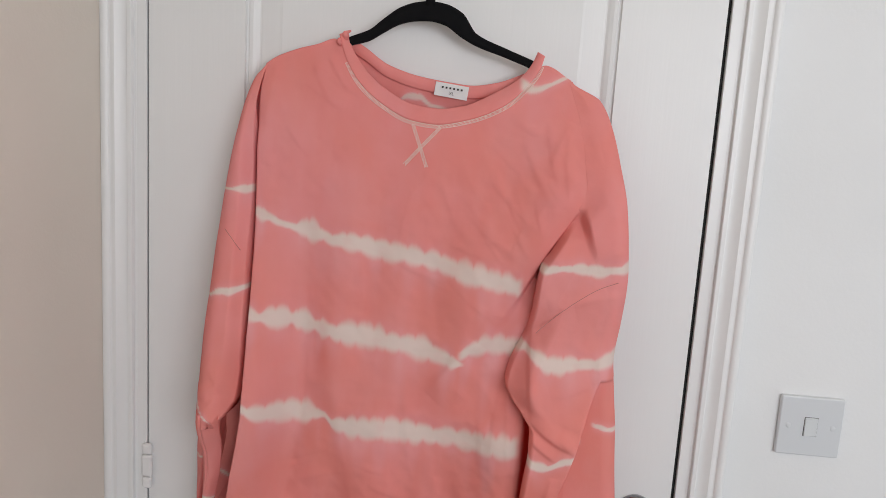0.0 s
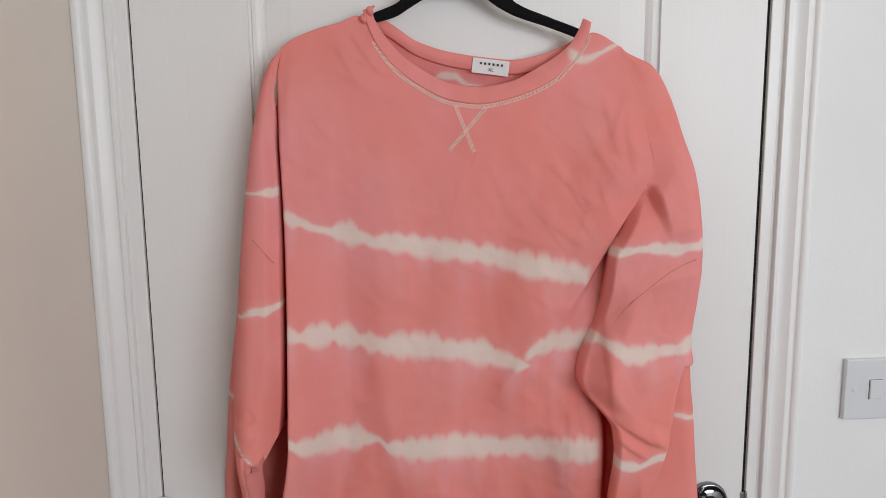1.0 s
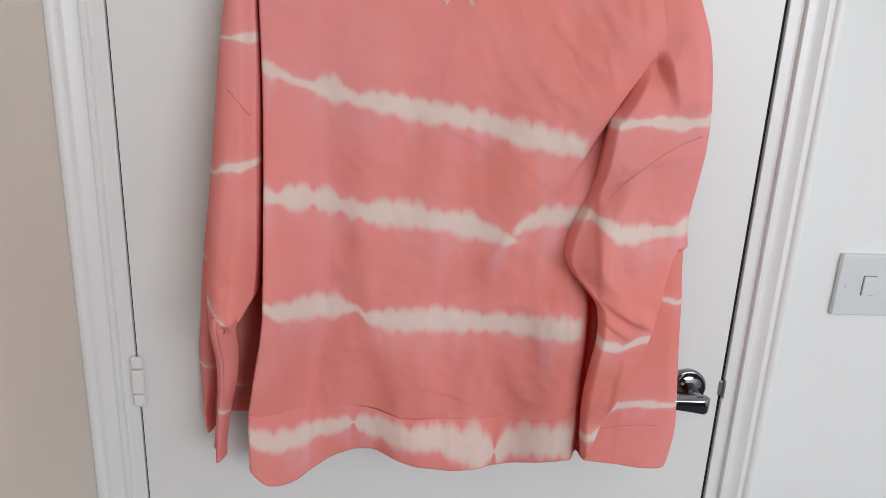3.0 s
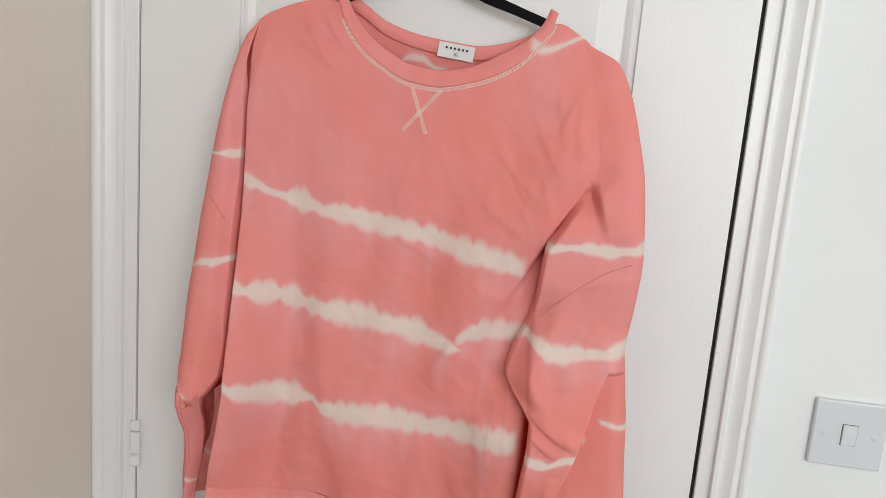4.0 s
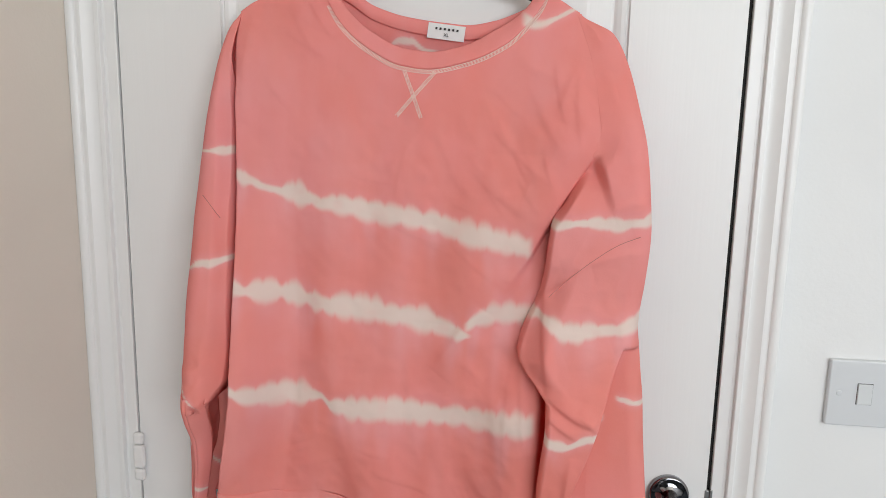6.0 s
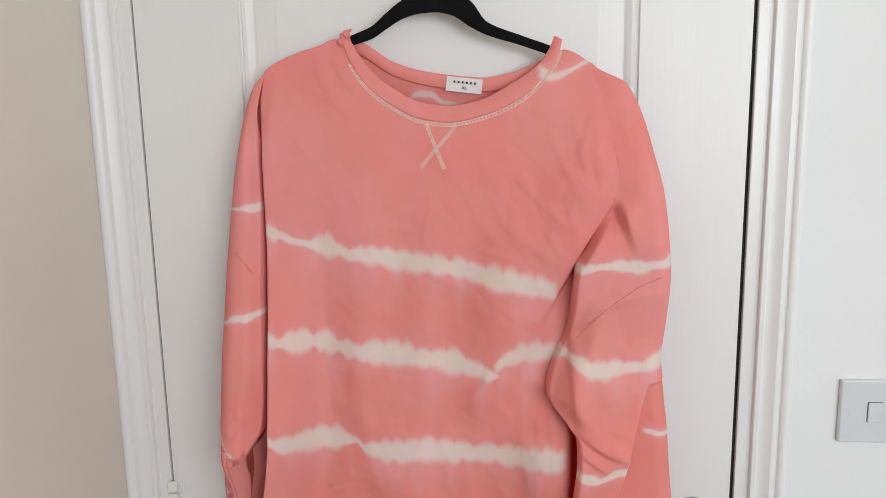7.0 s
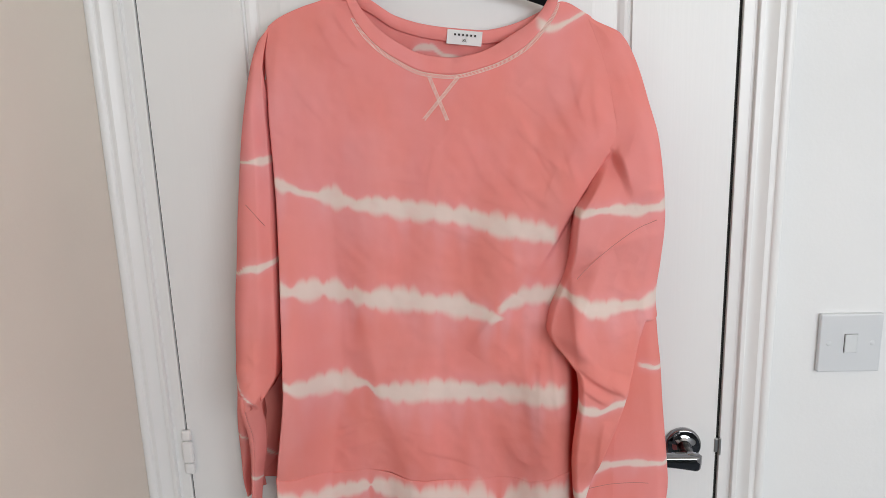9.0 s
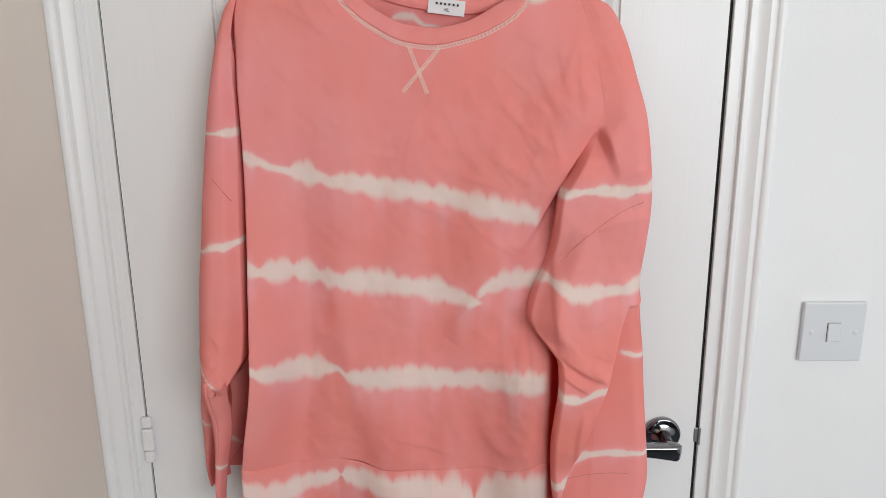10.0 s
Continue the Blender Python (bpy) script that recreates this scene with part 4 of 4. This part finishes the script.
    part("seam", tube([(a, lift(a, q) - 0.0006, q) for a, q in pts], 0.0005, 5), THREAD_DARK, sleeve_ob)
    return sleeve_ob


left_sleeve = straight_sleeve()

# sleeve that hangs across the body's edge, twisted below the elbow
r_in = through_points([(0.975, 0.588), (0.994, 0.579), (1.043, 0.572), (1.089, 0.570), (1.134, 0.573), (1.177, 0.577), (1.200, 0.577), (1.220, 0.563), (1.238, 0.547), (1.256, 0.540), (1.285, 0.546), (1.315, 0.558), (1.335, 0.565), (1.354, 0.569), (1.40, 0.573), (1.44, 0.579), (1.465, 0.590), (1.488, 0.612), (1.505, 0.621), (1.55, 0.616), (1.60, 0.607), (1.66, 0.588)])
r_out = through_points([(0.96, 0.702), (0.975, 0.705), (1.02, 0.710), (1.05, 0.708), (1.10, 0.703), (1.15, 0.698), (1.20, 0.694), (1.25, 0.687), (1.30, 0.680), (1.35, 0.684), (1.40, 0.6865), (1.45, 0.6825), (1.50, 0.677), (1.55, 0.667), (1.60, 0.652), (1.630, 0.636), (1.653, 0.5985), (1.66, 0.5985)])
r_deep = through_points([(0.975, -0.128), (1.05, -0.130), (1.16, -0.143), (1.21, -0.135), (1.26, -0.122), (1.33, -0.112), (1.40, -0.114), (1.45, -0.117), (1.50, -0.105), (1.55, -0.081), (1.60, -0.064), (1.64, -0.052), (1.66, -0.044)])
r_diag = through_points([(0.975, 0.572), (1.046, 0.590), (1.118, 0.614), (1.16, 0.628), (1.208, 0.641), (1.254, 0.653), (1.29, 0.667), (1.315, 0.684), (1.34, 0.702)])
R_CREASES = creases([(0.572, 1.218, 0.628, 1.187, 0.0085, 0.0065), (0.572, 1.200, 0.612, 1.172, 0.0045, 0.005), (0.612, 1.205, 0.640, 1.180, 0.0040, 0.006), (0.60, 1.225, 0.655, 1.21, 0.0020, 0.008), (0.568, 1.375, 0.574, 1.212, 0.0060, 0.0055), (0.59, 1.36, 0.66, 1.39, 0.0025, 0.008),
                     (0.70, 1.395, 0.62, 1.37, 0.0040, 0.010), (0.60, 1.25, 0.65, 1.27, 0.0024, 0.008), (0.605, 1.15, 0.60, 1.05, 0.0040, 0.006),
                     (0.66, 1.57, 0.655, 1.46, 0.0010, 0.012), (0.62, 1.60, 0.66, 1.52, 0.0010, 0.012), (0.685, 1.45, 0.64, 1.43, 0.0020, 0.008)])


def twisted_sleeve():
    s, v, x, z, w = sleeve_grid(0, 0, 420, 130, r_in, r_out, low_at=lambda q: 0.981 - 0.003 * np.sin(q * 3.1) - 0.012 * q, high_at=lambda q: 1.6525 + 0 * q)
    ridge = lambda z: 0.626 + (1.493 - z) * 0.30
    hollow = lambda x, z: ease(-0.001, 0.011, ridge(z) - x) * ease(1.425, 1.468, z) * (1 - ease(1.478, 1.497, z))

    def drape(x, z):
        front = r_deep(z) + 0.0025 * sag(x, z) + 0.0013 * ripple(x, z) + 0.0004 * pucker(x, z) + R_CREASES(x, z) + 0.75 * crumple(x + 3, z, -0.4)
        behind = np.maximum(front, -0.088 + 0.002 * ripple(x, z))
        front = front + (behind - front) * ease(-0.001, 0.006, x - r_diag(z)) * (1 - ease(1.285, 1.335, z))
        front = front + (0.013 + 0.011 * ease(1.445, 1.478, z)) * hollow(x, z)
        under = ease(0.012, 0.001, x - fold_x(np.clip(z, 1.28, 1.49))) * ease(1.405, 1.435, z) * (1 - ease(1.482, 1.496, z))
        return front + (np.maximum(front, -0.080 - 0.006 * ease(1.435, 1.455, z)) - front) * under
    x, y, reach = wrapped(s, v, z, r_in, r_out, drape, 0.022, through_points([(1.0, -0.062), (1.22, -0.060), (1.28, -0.074), (1.36, -0.084), (1.45, -0.090), (1.50, -0.084), (1.55, -0.062), (1.6, -0.052), (1.66, -0.034)]))
    free = 1 - ease(1.47, 1.50, z)
    near = ease(0.0, 0.05, reach)
    edge_y = np.where(z > 1.47, body_y(np.minimum(x, arm_line(np.maximum(z, 1.49))), np.maximum(z, 1.494)), -0.06)
    blend = (1 - free) * (1 - near)
    y = y * (1 - blend) + edge_y * blend + 0.0022 * (1 - ease(0.002, 0.011, reach)) * ease(1.505, 1.53, z)
    round_off = ease(1.19, 1.24, z) * (1 - ease(1.32, 1.38, z))
    y = y + 0.026 * round_off * (1 - ease(0.0, 0.045, reach))
    di = np.clip(reach / 0.0065, 0, 1)
    y = y + free * (1 - hollow(x, z)) * (0.018 + 0.018 * ease(1.18, 1.23, z)) * (1 - np.sqrt(1 - (1 - di) ** 2))
    ob = cloth("sleeve", x, y, z, RIGHT_BANDS, shirt, "long sleeve twisted and wrinkled below the elbow")
    for line in ([(0.672, 1.404), (0.649, 1.394), (0.619, 1.373), (0.590, 1.347), (0.574, 1.332)], [(0.583, 1.022), (0.60, 1.026), (0.63, 1.031), (0.66, 1.033), (0.678, 1.032)]):
        run = through_points(line)
        pts = [(q, float(run(q))) for q in np.linspace(line[-1][0] if line[0][0] > line[-1][0] else line[0][0], max(line[0][0], line[-1][0]), 40)]
        part("seam", tube([(a, float(drape(np.array(a), np.array(b))) - 0.0005, b) for a, b in pts], 0.00045, 5), THREAD_DARK, ob)
    # the cloth at the back of the sleeve
    s, v, x, z, w = sleeve_grid(0.990, 1.49, 60, 14, lambda q: r_in(q) + 0.012, lambda q: r_out(q) - 0.002)
    cloth("sleeve_underside", x, np.where(z < 1.3, -0.060, -0.050) + 0.010 * s**4 * (z < 1.3), z, [], ob)
    return ob


right_sleeve = twisted_sleeve()


# ---- stitching, label ----
def stitches(places, normal_lift, length, thick, gap, slant=0.0, rows=(0.0,), parent=None, mat=None, name="stitching"):
    """Short threads along a line on the front cloth; rows: offsets across the line."""
    pts = np.array(places)
    seg = np.hypot(*np.diff(pts, axis=0).T)
    run = np.concatenate([[0], np.cumsum(seg)])
    bm = bmesh.new()
    for off in rows:
        d = 0.0
        while d < run[-1] - length:
            ends = []
            for q, side in ((d, -slant), (d + length, slant)):
                x, z = np.interp(q, run, pts[:, 0]), np.interp(q, run, pts[:, 1])
                x2, z2 = np.interp(min(q + 0.001, run[-1]), run, pts[:, 0]), np.interp(min(q + 0.001, run[-1]), run, pts[:, 1])
                x1, z1 = np.interp(max(q - 0.001, 0), run, pts[:, 0]), np.interp(max(q - 0.001, 0), run, pts[:, 1])
                tx, tz = x2 - x1, z2 - z1
                n = math.hypot(tx, tz) or 1
                ends.append(Vector((x - tz / n * (off + side), 0, z + tx / n * (off + side))))
            for e in ends:
                e.y = float(normal_lift(e.x, e.z))
            t = (ends[1] - ends[0]).normalized()
            w = Vector((-t.z, 0, t.x)) * thick
            up = Vector((0, -thick * 1.2, 0))
            a = [bm.verts.new(p) for p in (ends[0] - w, ends[0] + w, ends[1] + w, ends[1] - w)]
            b = [bm.verts.new(p * 0.5 + q * 0.5 + up) for p, q in ((ends[0] - w * 0.4, ends[0] * 0.8 + ends[1] * 0.2), (ends[0] + w * 0.4, ends[0] * 0.8 + ends[1] * 0.2), (ends[1] + w * 0.4, ends[1] * 0.8 + ends[0] * 0.2), (ends[1] - w * 0.4, ends[1] * 0.8 + ends[0] * 0.2))]
            for i in range(4):
                bm.faces.new((a[i], a[(i + 1) % 4], b[(i + 1) % 4], b[i]))
            bm.faces.new(b)
            d += gap
    return part(name, bm, mat or THREAD, parent or shirt)


skin = lambda x, z: body_y(x, z) - 0.0012
uu = np.linspace(0.06, 0.985, 160)
neck_line = [(float(neck_low_x(q)), float(neck_low(q)) - 0.0035) for q in uu]
stitches(neck_line, skin, 0.0020, 0.00040, 0.0018, slant=0.0016, name="stitching")
stitches(neck_line, skin, 0.0020, 0.00045, 0.0021, rows=(-0.0021, 0.0019), name="stitching")
for a, b in (((0.394, 1.586), (0.4165, 1.529)), ((0.431, 1.584), (0.3855, 1.532))):
    line = [(a[0] + (b[0] - a[0]) * k / 20, a[1] + (b[1] - a[1]) * k / 20) for k in range(21)]
    stitches(line, skin, 0.0022, 0.00036, 0.0016, slant=0.0013, rows=(0.0,), name="cross_stitching")
    stitches(line, skin, 0.0022, 0.00042, 0.0023, rows=(-0.0018, 0.0018), name="cross_stitching")

seam_curve = lambda pairs, y_of, r, owner: part("seam", tube([(float(x), float(y_of(x, z)), float(z)) for x, z in pairs], r, 5), THREAD_PALE, owner)
hem_line = [(x, float(hem_seam(x))) for x in np.linspace(0.20, 0.575, 110)]
seam_curve(hem_line, lambda x, z: body_y(x, z) - 0.0003, 0.00032, shirt)

LABEL_TILT = Matrix.Translation((0.44, 0, 1.6335)) @ Matrix.Rotation(radians(7), 4, "Y") @ Matrix.Translation((-0.44, 0, -1.6335))


def tilted(bm):
    bmesh.ops.transform(bm, matrix=LABEL_TILT, verts=bm.verts)
    return bm


label_ob = part("neck_label", tilted(extrude_profile([(0.4172, -0.0282), (0.4625, -0.0275), (0.4625, -0.0270), (0.4172, -0.0277)], 1.6245, 1.6425)), LABEL, shirt, "small white woven size label")
for i in range(6):
    x = 0.4262 + i * 0.0052
    part("mark", tilted(boxes((x, x + 0.0024, -0.0290, -0.0280, 1.6354, 1.6380))), INK, label_ob)
curve = bpy.data.curves.new("size_text", "FONT")
curve.body, curve.size, curve.align_x, curve.extrude = "XL", 0.0056, "CENTER", 0.00015
text = new("size_text", curve)
text.parent = label_ob
text.matrix_basis = LABEL_TILT @ pose(0.4405, -0.0288, 1.6282, 90, 0, 0)
text.data.materials.append(INK)
